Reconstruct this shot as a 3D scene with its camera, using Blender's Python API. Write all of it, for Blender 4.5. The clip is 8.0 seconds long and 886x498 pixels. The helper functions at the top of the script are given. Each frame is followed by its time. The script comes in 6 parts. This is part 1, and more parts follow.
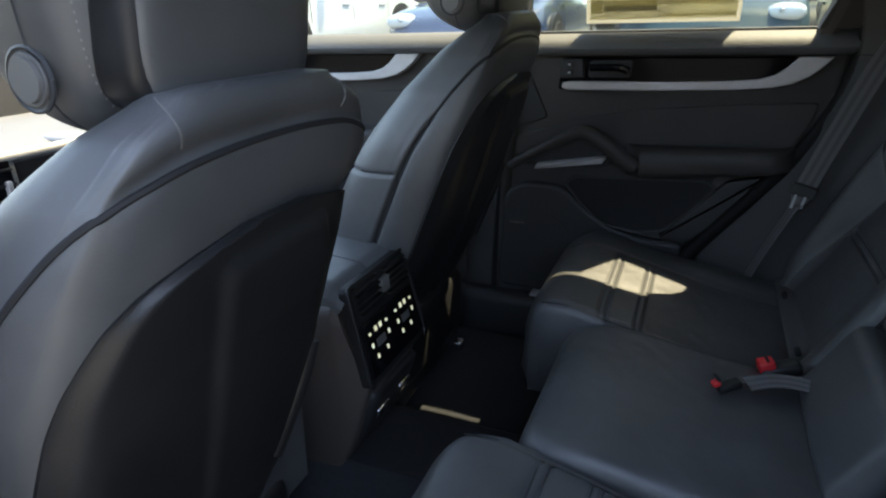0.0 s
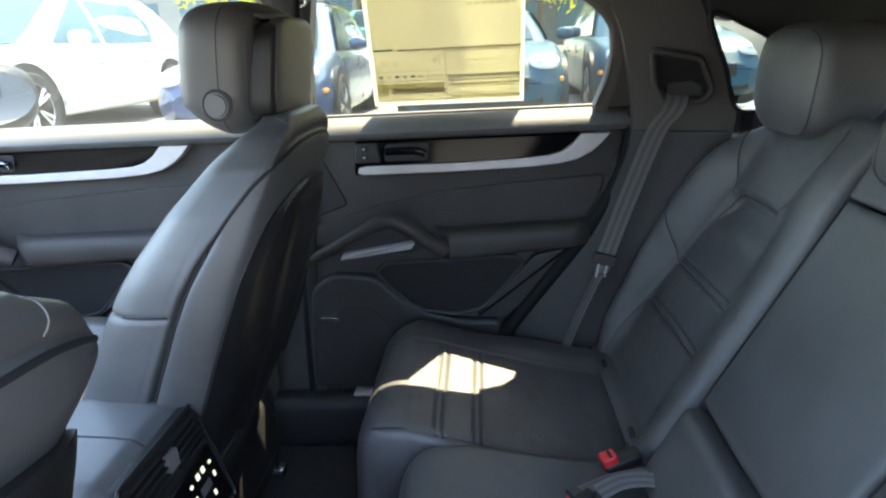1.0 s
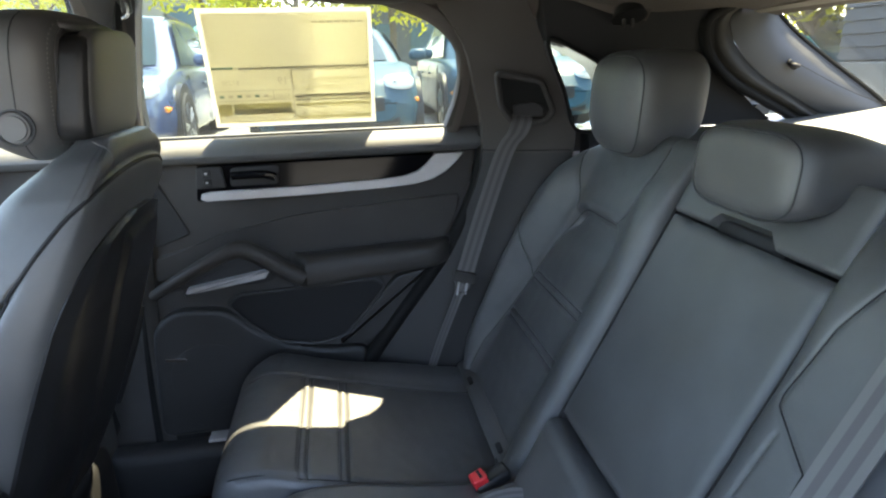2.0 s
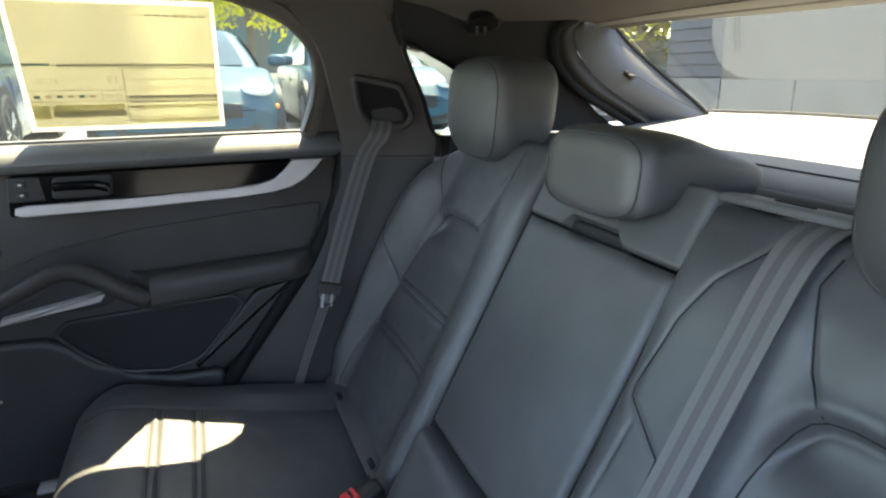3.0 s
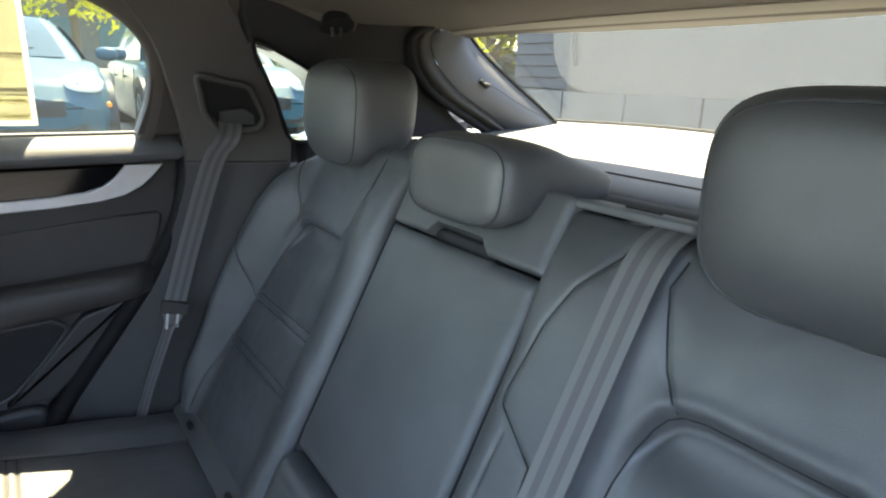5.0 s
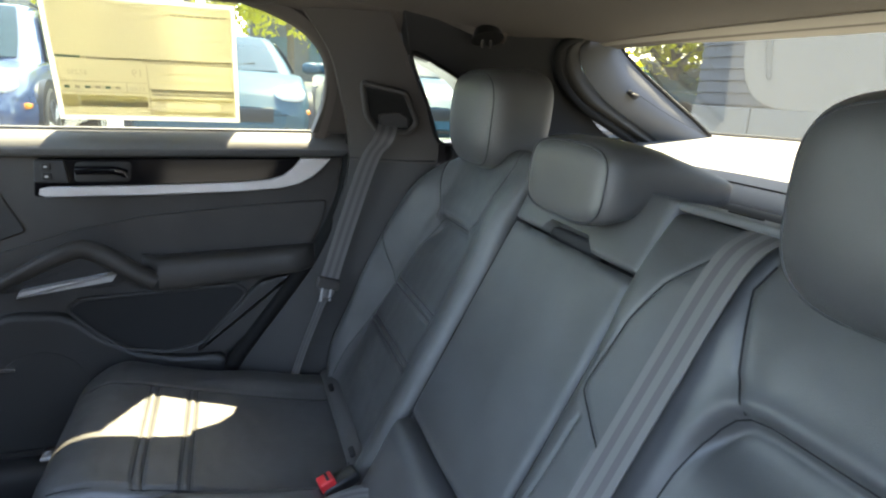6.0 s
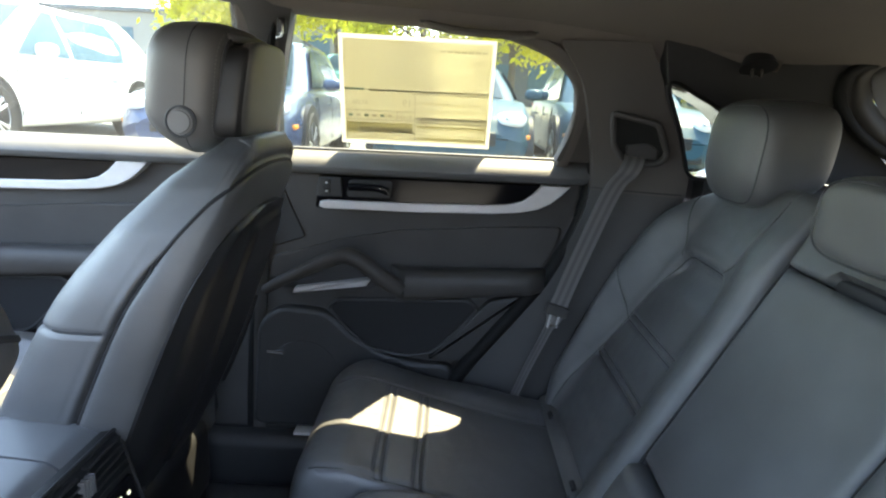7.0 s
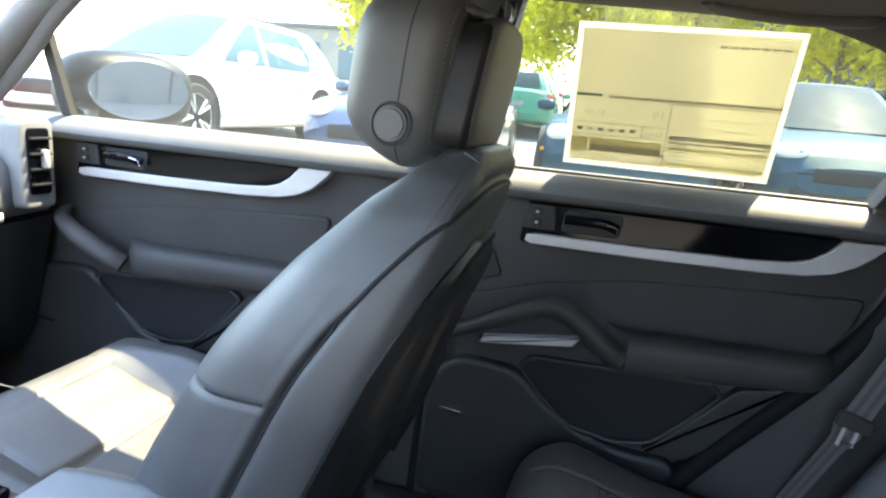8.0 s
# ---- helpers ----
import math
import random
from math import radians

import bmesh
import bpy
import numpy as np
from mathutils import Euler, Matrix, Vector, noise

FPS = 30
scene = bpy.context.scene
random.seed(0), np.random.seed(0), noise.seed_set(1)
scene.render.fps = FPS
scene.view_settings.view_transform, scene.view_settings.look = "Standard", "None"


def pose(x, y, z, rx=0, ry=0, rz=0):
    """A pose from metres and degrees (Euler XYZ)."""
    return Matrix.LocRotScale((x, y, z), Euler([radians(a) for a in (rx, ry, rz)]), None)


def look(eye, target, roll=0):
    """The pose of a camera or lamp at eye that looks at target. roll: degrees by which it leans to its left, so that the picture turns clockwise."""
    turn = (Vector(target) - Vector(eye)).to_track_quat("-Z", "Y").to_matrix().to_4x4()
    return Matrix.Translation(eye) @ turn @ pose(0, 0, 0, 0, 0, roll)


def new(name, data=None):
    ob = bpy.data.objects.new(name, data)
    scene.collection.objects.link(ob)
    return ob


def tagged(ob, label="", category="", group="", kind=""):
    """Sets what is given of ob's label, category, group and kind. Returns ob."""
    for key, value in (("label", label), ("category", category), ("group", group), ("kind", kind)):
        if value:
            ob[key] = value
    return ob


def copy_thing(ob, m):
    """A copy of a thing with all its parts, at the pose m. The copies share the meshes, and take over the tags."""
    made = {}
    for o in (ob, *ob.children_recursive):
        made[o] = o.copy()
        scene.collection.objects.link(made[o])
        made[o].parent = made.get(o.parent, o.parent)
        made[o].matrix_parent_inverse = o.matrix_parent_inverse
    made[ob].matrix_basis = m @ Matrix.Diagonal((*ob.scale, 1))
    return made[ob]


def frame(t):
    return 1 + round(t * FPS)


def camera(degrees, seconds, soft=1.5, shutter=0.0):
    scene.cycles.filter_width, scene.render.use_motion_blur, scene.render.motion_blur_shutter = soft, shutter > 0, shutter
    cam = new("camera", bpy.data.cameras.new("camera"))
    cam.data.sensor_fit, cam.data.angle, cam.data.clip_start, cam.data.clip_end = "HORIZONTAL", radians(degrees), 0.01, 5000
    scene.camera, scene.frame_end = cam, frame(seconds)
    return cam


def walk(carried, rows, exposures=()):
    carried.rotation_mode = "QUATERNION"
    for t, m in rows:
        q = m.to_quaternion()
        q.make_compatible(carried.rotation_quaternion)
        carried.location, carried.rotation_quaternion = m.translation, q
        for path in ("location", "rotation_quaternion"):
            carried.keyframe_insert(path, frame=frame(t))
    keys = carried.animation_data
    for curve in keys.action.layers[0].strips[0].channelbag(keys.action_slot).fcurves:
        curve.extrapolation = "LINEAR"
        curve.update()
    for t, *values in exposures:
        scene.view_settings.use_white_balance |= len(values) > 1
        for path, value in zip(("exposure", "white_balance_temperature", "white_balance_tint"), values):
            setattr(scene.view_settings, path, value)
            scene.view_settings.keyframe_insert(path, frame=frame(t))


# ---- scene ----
cam = camera(73.9, 8.0, 2.2)
PATH = [
    (0, (-0.05, -0.975, 1.018), (-0.803, 0.723, 0.276), -1.9),
    (0.5, (-0.095, -0.833, 1.082), (-0.515, 0.993, 0.383), -2.9),
    (1, (-0.098, -0.772, 1.111), (-0.242, 1.117, 0.47), -3.0),
    (1.5, (-0.091, -0.751, 1.115), (0.001, 1.152, 0.506), -2.5),
    (3, (-0.055, -0.709, 1.098), (0.673, 1.061, 0.518), -0.4),
    (3.5, (-0.045, -0.7, 1.098), (0.886, 0.972, 0.518), 0.4),
    (4, (-0.043, -0.693, 1.101), (1.067, 0.868, 0.524), 1.2),
    (4.2, (-0.04, -0.689, 1.098), (1.124, 0.835, 0.529), 1.5),
    (5.3, (-0.043, -0.672, 1.093), (1.056, 0.909, 0.552), 2.5),
    (5.5, (-0.045, -0.682, 1.088), (0.957, 0.964, 0.553), 2.7),
    (6, (-0.008, -0.784, 1.084), (0.645, 1.03, 0.552), 2.4),
    (6.5, (-0.038, -0.813, 1.082), (0.244, 1.1, 0.572), 2.4),
    (7, (-0.093, -0.776, 1.092), (-0.098, 1.165, 0.608), 2.7),
    (7.5, (-0.17, -0.684, 1.064), (-0.402, 1.247, 0.598), 3.8),
    (8, (-0.287, -0.461, 1.063), (-0.776, 1.422, 0.602), 5.1),
]
walk(cam, [(t, look(eye, target, roll)) for t, eye, target, roll in PATH],
     [(t, s, 7900 if t < 0.4 else 7650 if t < 2 or t > 7 else 7850, 13) for t, s in [(0.0, 3.5), (0.5, 4.53), (1.0, 4.7), (1.5, 4.75), (3.0, 4.86), (4.0, 4.94), (6.0, 5.02), (6.5, 5.00), (7.0, 4.78), (7.5, 4.86), (8.0, 4.7)]])

# ---------------------------------------------------------------- light
SUN = Vector((0.35, 0.388, 1.0)).normalized()
world = bpy.data.worlds.new("sky")
scene.world = world
world.use_nodes = True
wn = world.node_tree.nodes
sky = wn.new("ShaderNodeTexSky")
sky.sky_type = "NISHITA"
sky.sun_disc = False
sky.sun_elevation = math.asin(SUN.z)
sky.sun_rotation = math.atan2(SUN.x, SUN.y)
world.node_tree.links.new(sky.outputs[0], wn["Background"].inputs[0])
wn["Background"].inputs[1].default_value = 0.15
lamp = bpy.data.lights.new("sun", "SUN")
lamp.energy, lamp.angle, lamp.color = 1.45, radians(0.5), (1.0, 0.968, 0.73)
sun = new("sun", lamp)
sun.matrix_world = look(SUN * 30, (0, 0, 0))


# ---------------------------------------------------------------- materials
def M(name, col, rough=0.5, metal=0.0, var=0.15, vscale=6.0, bump=0.0, bscale=400.0, cells=False, spec=0.5,
      coat=0.0, trans=0.0, rvar=0.12):
    m = bpy.data.materials.new(name)
    m.use_nodes = True
    nt = m.node_tree
    b = nt.nodes["Principled BSDF"]
    tc = nt.nodes.new("ShaderNodeTexCoord")
    n1 = nt.nodes.new("ShaderNodeTexNoise")
    n1.inputs["Scale"].default_value, n1.inputs["Detail"].default_value = vscale, 6
    nt.links.new(tc.outputs["Object"], n1.inputs["Vector"])
    ramp = nt.nodes.new("ShaderNodeValToRGB")
    e = ramp.color_ramp.elements
    e[0].position, e[1].position = 0.3, 0.7
    e[0].color = (*[c * (1 - var) for c in col], 1)
    e[1].color = (*[min(1, c * (1 + var)) for c in col], 1)
    nt.links.new(n1.outputs["Fac"], ramp.inputs["Fac"])
    nt.links.new(ramp.outputs["Color"], b.inputs["Base Color"])
    n2 = nt.nodes.new("ShaderNodeTexVoronoi" if cells else "ShaderNodeTexNoise")
    n2.inputs["Scale"].default_value = bscale
    nt.links.new(tc.outputs["Object"], n2.inputs["Vector"])
    mr = nt.nodes.new("ShaderNodeMapRange")
    mr.inputs["To Min"].default_value, mr.inputs["To Max"].default_value = max(0, rough - rvar * rough), min(1, rough + rvar)
    nt.links.new(n1.outputs["Fac"], mr.inputs["Value"])
    nt.links.new(mr.outputs["Result"], b.inputs["Roughness"])
    if bump:
        bp = nt.nodes.new("ShaderNodeBump")
        bp.inputs["Strength"].default_value, bp.inputs["Distance"].default_value = bump, 0.001
        nt.links.new(n2.outputs["Distance" if cells else "Fac"], bp.inputs["Height"])
        nt.links.new(bp.outputs["Normal"], b.inputs["Normal"])
    b.inputs["Metallic"].default_value = metal
    b.inputs["Specular IOR Level"].default_value = spec
    b.inputs["Coat Weight"].default_value = coat
    b.inputs["Coat Roughness"].default_value = 0.05
    if trans:
        t = nt.nodes.new("ShaderNodeBsdfTranslucent")
        nt.links.new(ramp.outputs["Color"], t.inputs["Color"])
        mix = nt.nodes.new("ShaderNodeMixShader")
        mix.inputs[0].default_value = trans
        out = nt.nodes["Material Output"]
        nt.links.new(b.outputs[0], mix.inputs[1])
        nt.links.new(t.outputs[0], mix.inputs[2])
        nt.links.new(mix.outputs[0], out.inputs["Surface"])
    return m


def glass_mat(name, tint, veil=0.01):
    m = bpy.data.materials.new(name)
    m.use_nodes = True
    nt = m.node_tree
    nt.nodes.remove(nt.nodes["Principled BSDF"])
    t = nt.nodes.new("ShaderNodeBsdfTransparent")
    t.inputs[0].default_value = (*tint, 1)
    g = nt.nodes.new("ShaderNodeBsdfGlossy")
    g.inputs["Roughness"].default_value = 0.02
    lw = nt.nodes.new("ShaderNodeLayerWeight")
    lw.inputs["Blend"].default_value = 0.5
    pw = nt.nodes.new("ShaderNodeMath")
    pw.operation = "POWER"
    pw.inputs[1].default_value = 4.0
    nt.links.new(lw.outputs["Facing"], pw.inputs[0])
    f = nt.nodes.new("ShaderNodeMath")
    f.operation = "MULTIPLY_ADD"
    f.inputs[1].default_value, f.inputs[2].default_value = 0.5, 0.025
    nt.links.new(pw.outputs[0], f.inputs[0])
    mix = nt.nodes.new("ShaderNodeMixShader")
    nt.links.new(f.outputs[0], mix.inputs[0])
    nt.links.new(t.outputs[0], mix.inputs[1])
    nt.links.new(g.outputs[0], mix.inputs[2])
    # patchy translucent share: glare and haze of the windows mixed into the glass
    film = nt.nodes.new("ShaderNodeBsdfTranslucent")
    film.inputs[0].default_value = (0.95, 0.96, 0.93, 1)
    tc = nt.nodes.new("ShaderNodeTexCoord")
    ns = nt.nodes.new("ShaderNodeTexNoise")
    ns.inputs["Scale"].default_value, ns.inputs["Detail"].default_value = 7, 5
    nt.links.new(tc.outputs["Object"], ns.inputs["Vector"])
    mr = nt.nodes.new("ShaderNodeMapRange")
    mr.inputs["To Min"].default_value, mr.inputs["To Max"].default_value = veil * 0.6, veil * 1.4
    nt.links.new(ns.outputs["Fac"], mr.inputs["Value"])
    veiled = nt.nodes.new("ShaderNodeMixShader")
    nt.links.new(mr.outputs["Result"], veiled.inputs[0])
    nt.links.new(mix.outputs[0], veiled.inputs[1])
    nt.links.new(film.outputs[0], veiled.inputs[2])
    nt.links.new(veiled.outputs[0], nt.nodes["Material Output"].inputs["Surface"])
    return m


def belt_mat(name):
    m = M(name, (0.075, 0.07, 0.068), 0.62, var=0.1, bump=0.3, bscale=900)
    nt = m.node_tree
    b = nt.nodes["Principled BSDF"]
    uv = nt.nodes.new("ShaderNodeAttribute")
    uv.attribute_name = "across"
    wave = nt.nodes.new("ShaderNodeMath")
    wave.operation = "MULTIPLY"
    wave.inputs[1].default_value = 2.5 * 2 * math.pi
    sn = nt.nodes.new("ShaderNodeMath")
    sn.operation = "SINE"
    ramp = nt.nodes.new("ShaderNodeValToRGB")
    e = ramp.color_ramp.elements
    e[0].position, e[1].position = 0.35, 0.6
    e[0].color, e[1].color = (0.086, 0.082, 0.081, 1), (0.134, 0.128, 0.126, 1)
    nt.links.new(uv.outputs["Fac"], wave.inputs[0])
    nt.links.new(wave.outputs[0], sn.inputs[0])
    mr = nt.nodes.new("ShaderNodeMapRange")
    mr.inputs["From Min"].default_value = -1
    nt.links.new(sn.outputs[0], mr.inputs["Value"])
    nt.links.new(mr.outputs["Result"], ramp.inputs["Fac"])
    nt.links.new(ramp.outputs[0], b.inputs["Base Color"])
    return m


LEATHER = M("black leather", (0.061, 0.062, 0.063), 0.41, var=0.22, vscale=9, bump=0.22, bscale=1300, cells=True, spec=0.72)
LEATHER_B = M("black leather side", (0.070, 0.069, 0.068), 0.42, var=0.15, vscale=7, bump=0.2, bscale=1300, cells=True, spec=0.7)
LIDSKIN = M("smooth lid leather", (0.105, 0.108, 0.110), 0.32, var=0.12, vscale=8, bump=0.2, bscale=650, cells=True, spec=0.9)
# near-black for seams and dark parts; also stands in for shade in recesses
SEAM_SHADE = M("near-black seams and recess shade", (0.008, 0.008, 0.009), 0.8, var=0.1)
STITCH = M("pale stitching thread", (0.20, 0.19, 0.18), 0.8, var=0.1)
PIPING = M("leather piping", (0.03, 0.031, 0.034), 0.5, var=0.1)
SOFT = M("soft-touch plastic", (0.043, 0.0405, 0.039), 0.55, var=0.18, vscale=5, bump=0.4, bscale=900, spec=0.28)
SOFT_D = M("dark moulded plastic", (0.013, 0.013, 0.014), 0.6, var=0.2, vscale=5, bump=0.4, bscale=800)
DOORSKIN = M("door leather", (0.042, 0.039, 0.037), 0.48, var=0.18, vscale=7, bump=0.3, bscale=650, cells=True, spec=0.28)
DOORLOW = M("lower door plastic", (0.022, 0.0215, 0.0215), 0.5, var=0.15, vscale=5, bump=0.4, bscale=900)
DARKTRIM = M("dark pillar trim", (0.035, 0.033, 0.031), 0.65, var=0.1, bump=0.4, bscale=900)
SILL = M("belt line pad", (0.105, 0.108, 0.110), 0.6, var=0.1, bump=0.5, bscale=700)
LINER = M("grey woven headliner", (0.098, 0.084, 0.074), 0.9, var=0.07, vscale=14, bump=0.6, bscale=1500)
TRIM = M("grey pillar trim", (0.080, 0.070, 0.062), 0.7, var=0.08, bump=0.4, bscale=900)
# TRIM made cooler and lighter: sky light from the rear glass, as colour
SKYTRIM = M("grey trim with sky tint", (0.092, 0.094, 0.098), 0.55, var=0.08, bump=0.4, bscale=900)
PILLAR = M("dark grey pillar trim", (0.047, 0.041, 0.037), 0.7, var=0.08, bump=0.4, bscale=900)
CARPET = M("black carpet", (0.012, 0.013, 0.016), 0.95, var=0.35, vscale=60, bump=1.0, bscale=1200)
GLOSS = M("piano black", (0.004, 0.004, 0.005), 0.03, var=0.1, spec=0.12)
SHELL = M("satin black shell", (0.0105, 0.0105, 0.011), 0.40, var=0.15, bump=0.2, bscale=600, spec=0.42)
ALU = M("brushed aluminium", (0.50, 0.49, 0.49), 0.48, metal=0.45, var=0.06, vscale=30, bump=0.1, bscale=900)
KNOB = M("satin round button", (0.10, 0.097, 0.094), 0.45, var=0.06)
VENT = M("satin grey vent housing", (0.20, 0.205, 0.21), 0.4, metal=0.3, var=0.06, vscale=20)
CHROME = M("satin chrome", (0.7, 0.7, 0.7), 0.2, metal=1.0, var=0.04)
RUBBER = M("black rubber", (0.007, 0.007, 0.007), 0.7, var=0.15, spec=0.2)
RED = M("red plastic", (0.62, 0.025, 0.03), 0.4, var=0.06)
PAPER = M("cream paper", (0.72, 0.71, 0.59), 0.8, var=0.03, vscale=4, trans=0.85)
PAPER_E = M("white paper edge", (0.68, 0.67, 0.62), 0.8, var=0.02, trans=0.55)
INK = M("grey print", (0.62, 0.60, 0.50), 0.8, var=0.1, trans=0.6)
INK_L = M("faded print", (0.76, 0.74, 0.58), 0.8, var=0.05, trans=0.92)
INK_M = M("pale grey print", (0.66, 0.64, 0.54), 0.8, var=0.08, trans=0.7)
TEAL = M("teal print", (0.30, 0.42, 0.34), 0.8, var=0.05, trans=0.6)
BROWN = M("warm dark leather", (0.06, 0.048, 0.042), 0.5, var=0.15, bump=0.3, bscale=650, cells=True)
HEADER = M("pale header trim", (0.21, 0.19, 0.165), 0.7, var=0.06, bump=0.4, bscale=900)
COVER = M("grey load cover vinyl", (0.14, 0.148, 0.158), 0.6, var=0.06, bump=0.3, bscale=700)
WEB = belt_mat("ribbed belt webbing")
WINDOW = glass_mat("window glass", (0.52, 0.56, 0.535), 0.0028)
REARGLASS = glass_mat("rear glass", (0.43, 0.435, 0.415), 0.0018)
CLEAR = glass_mat("clear front glass", (0.57, 0.61, 0.60), 0.006)
WINDSCREEN = glass_mat("windscreen glass", (0.92, 0.95, 0.94), 0.004)
ICON = M("lit display icon", (0.8, 0.85, 0.7), 0.4, var=0.02)
ib = ICON.node_tree.nodes["Principled BSDF"]
ib.inputs["Emission Color"].default_value = (0.85, 0.95, 0.7, 1)
ib.inputs["Emission Strength"].default_value = 0.05


# ---------------------------------------------------------------- mesh tools
def lerp(a, b, t):
    return a + (b - a) * t


def smooth(t):
    t = max(0.0, min(1.0, t))
    return t * t * (3 - 2 * t)


def curve1(points, x):
    """Smooth interpolation through (x, value) pairs."""
    if x <= points[0][0]:
        return points[0][1]
    for (a, va), (b, vb) in zip(points, points[1:]):
        if x <= b:
            return lerp(va, vb, (x - a) / (b - a))
    return points[-1][1]


def line1(points, x):
    """Catmull-Rom interpolation through (x, value) pairs."""
    n = len(points)
    if x <= points[0][0]:
        return points[0][1]
    if x >= points[-1][0]:
        return points[-1][1]
    for i in range(n - 1):
        if x <= points[i + 1][0]:
            t = (x - points[i][0]) / (points[i + 1][0] - points[i][0])
            p0, p1, p2, p3 = points[max(0, i - 1)][1], points[i][1], points[i + 1][1], points[min(n - 1, i + 2)][1]
            return 0.5 * (2 * p1 + (p2 - p0) * t + (2 * p0 - 5 * p1 + 4 * p2 - p3) * t * t + (3 * p1 - p0 - 3 * p2 + p3) * t ** 3)


def spline(points, n, closed=False):
    """n points on a Catmull-Rom curve through the points."""
    p = [Vector(q) for q in points]
    k = len(p)
    seg = k if closed else k - 1
    out = []
    for j in range(n):
        f = j / n * seg if closed else j / (n - 1) * seg
        i = min(int(f), seg - 1)
        t = f - i
        g = (lambda q: p[q % k]) if closed else (lambda q: p[max(0, min(k - 1, q))])
        a, b, c, d = g(i - 1), g(i), g(i + 1), g(i + 2)
        out.append(0.5 * (2 * b + (c - a) * t + (2 * a - 5 * b + 4 * c - d) * t * t + (3 * b - a - 3 * c + d) * t ** 3))
    return out


def fillet(points, r, seg=5):
    """A closed 2D polygon with rounded corners; r one radius or one for each corner."""
    out, n = [], len(points)
    for i, q in enumerate(points):
        a, b, c = Vector(points[i - 1]), Vector(q), Vector(points[(i + 1) % n])
        rad = r[i] if isinstance(r, (list, tuple)) else r
        u, v = a - b, c - b
        k = min(rad, u.length * 0.45, v.length * 0.45)
        if k < 1e-5:
            out.append(tuple(b))
            continue
        s, e = b + u.normalized() * k, b + v.normalized() * k
        for j in range(seg + 1):
            t = j / seg
            out.append(tuple((1 - t) ** 2 * s + 2 * t * (1 - t) * b + t * t * e))
    return out


def thing(name, at, label="", category="", group="", kind=""):
    ob = new(name)
    ob.empty_display_size = 0.05
    ob.location = at
    return tagged(ob, label, category, group, kind)


def base_of(ob):
    p = Vector((0, 0, 0))
    while ob:
        p += ob.location
        ob = ob.parent
    return p


def mesh_of(name, bm, material, sharp=38):
    bm.normal_update()
    lim = radians(sharp)
    for f in bm.faces:
        f.smooth = len(f.verts) < 7
    for e in bm.edges:
        if len(e.link_faces) == 2 and e.calc_face_angle(0) > lim:
            e.smooth = False
    me = bpy.data.meshes.new(name)
    bm.to_mesh(me)
    bm.free()
    me.materials.append(material)
    return me


def part(name, bm, material, parent=None, label="", sharp=38, fix=True):
    """One mesh object in world coordinates, under a thing or a part."""
    if fix:
        bmesh.ops.recalc_face_normals(bm, faces=bm.faces)
    base = base_of(parent) if parent else Vector((0, 0, 0))
    if parent:
        bmesh.ops.translate(bm, vec=-base, verts=bm.verts)
    ob = new(name, mesh_of(name, bm, material, sharp))
    if parent:
        ob.parent = parent
    return tagged(ob, label)


def solo(name, bm, material, label="", category="", kind="", group="", sharp=38):
    ob = part(name, bm, material, None, label, sharp)
    return tagged(ob, label, category, group, kind)


def loft(rings, cap=True, closed=True):
    bm = bmesh.new()
    vs = [[bm.verts.new(p) for p in r] for r in rings]
    n = len(rings[0])
    for a, b in zip(vs, vs[1:]):
        for i in range(n if closed else n - 1):
            j = (i + 1) % n
            bm.faces.new((a[i], a[j], b[j], b[i]))
    if cap:
        bm.faces.new(vs[0])
        bm.faces.new(vs[-1])
    return bm


def slab(f, nu, nv, back):
    """A closed body: the face f(u, v), and behind it back(u, v)."""
    bm = bmesh.new()
    A = [[bm.verts.new(f(i / nu, j / nv)) for j in range(nv + 1)] for i in range(nu + 1)]
    B = [[bm.verts.new(back(i / nu, j / nv)) for j in range(nv + 1)] for i in range(nu + 1)]
    for i in range(nu):
        for j in range(nv):
            bm.faces.new((A[i][j], A[i + 1][j], A[i + 1][j + 1], A[i][j + 1]))
            bm.faces.new((B[i][j], B[i][j + 1], B[i + 1][j + 1], B[i + 1][j]))
    for i in range(nu):
        bm.faces.new((A[i][0], B[i][0], B[i + 1][0], A[i + 1][0]))
        bm.faces.new((A[i][nv], A[i + 1][nv], B[i + 1][nv], B[i][nv]))
    for j in range(nv):
        bm.faces.new((A[0][j], A[0][j + 1], B[0][j + 1], B[0][j]))
        bm.faces.new((A[nu][j], B[nu][j], B[nu][j + 1], A[nu][j + 1]))
    return bm


def rbox(c, s, r=0.008, seg=3, turn=None):
    bm = bmesh.new()
    bmesh.ops.create_cube(bm, size=1)
    bmesh.ops.scale(bm, vec=s, verts=bm.verts)
    if r:
        bmesh.ops.bevel(bm, geom=bm.edges[:], offset=min(r, min(s) * 0.48), segments=seg, profile=0.5, affect="EDGES")
    if turn:
        bmesh.ops.rotate(bm, cent=(0, 0, 0), matrix=Euler([radians(a) for a in turn]).to_matrix(), verts=bm.verts)
    bmesh.ops.translate(bm, vec=c, verts=bm.verts)
    return bm


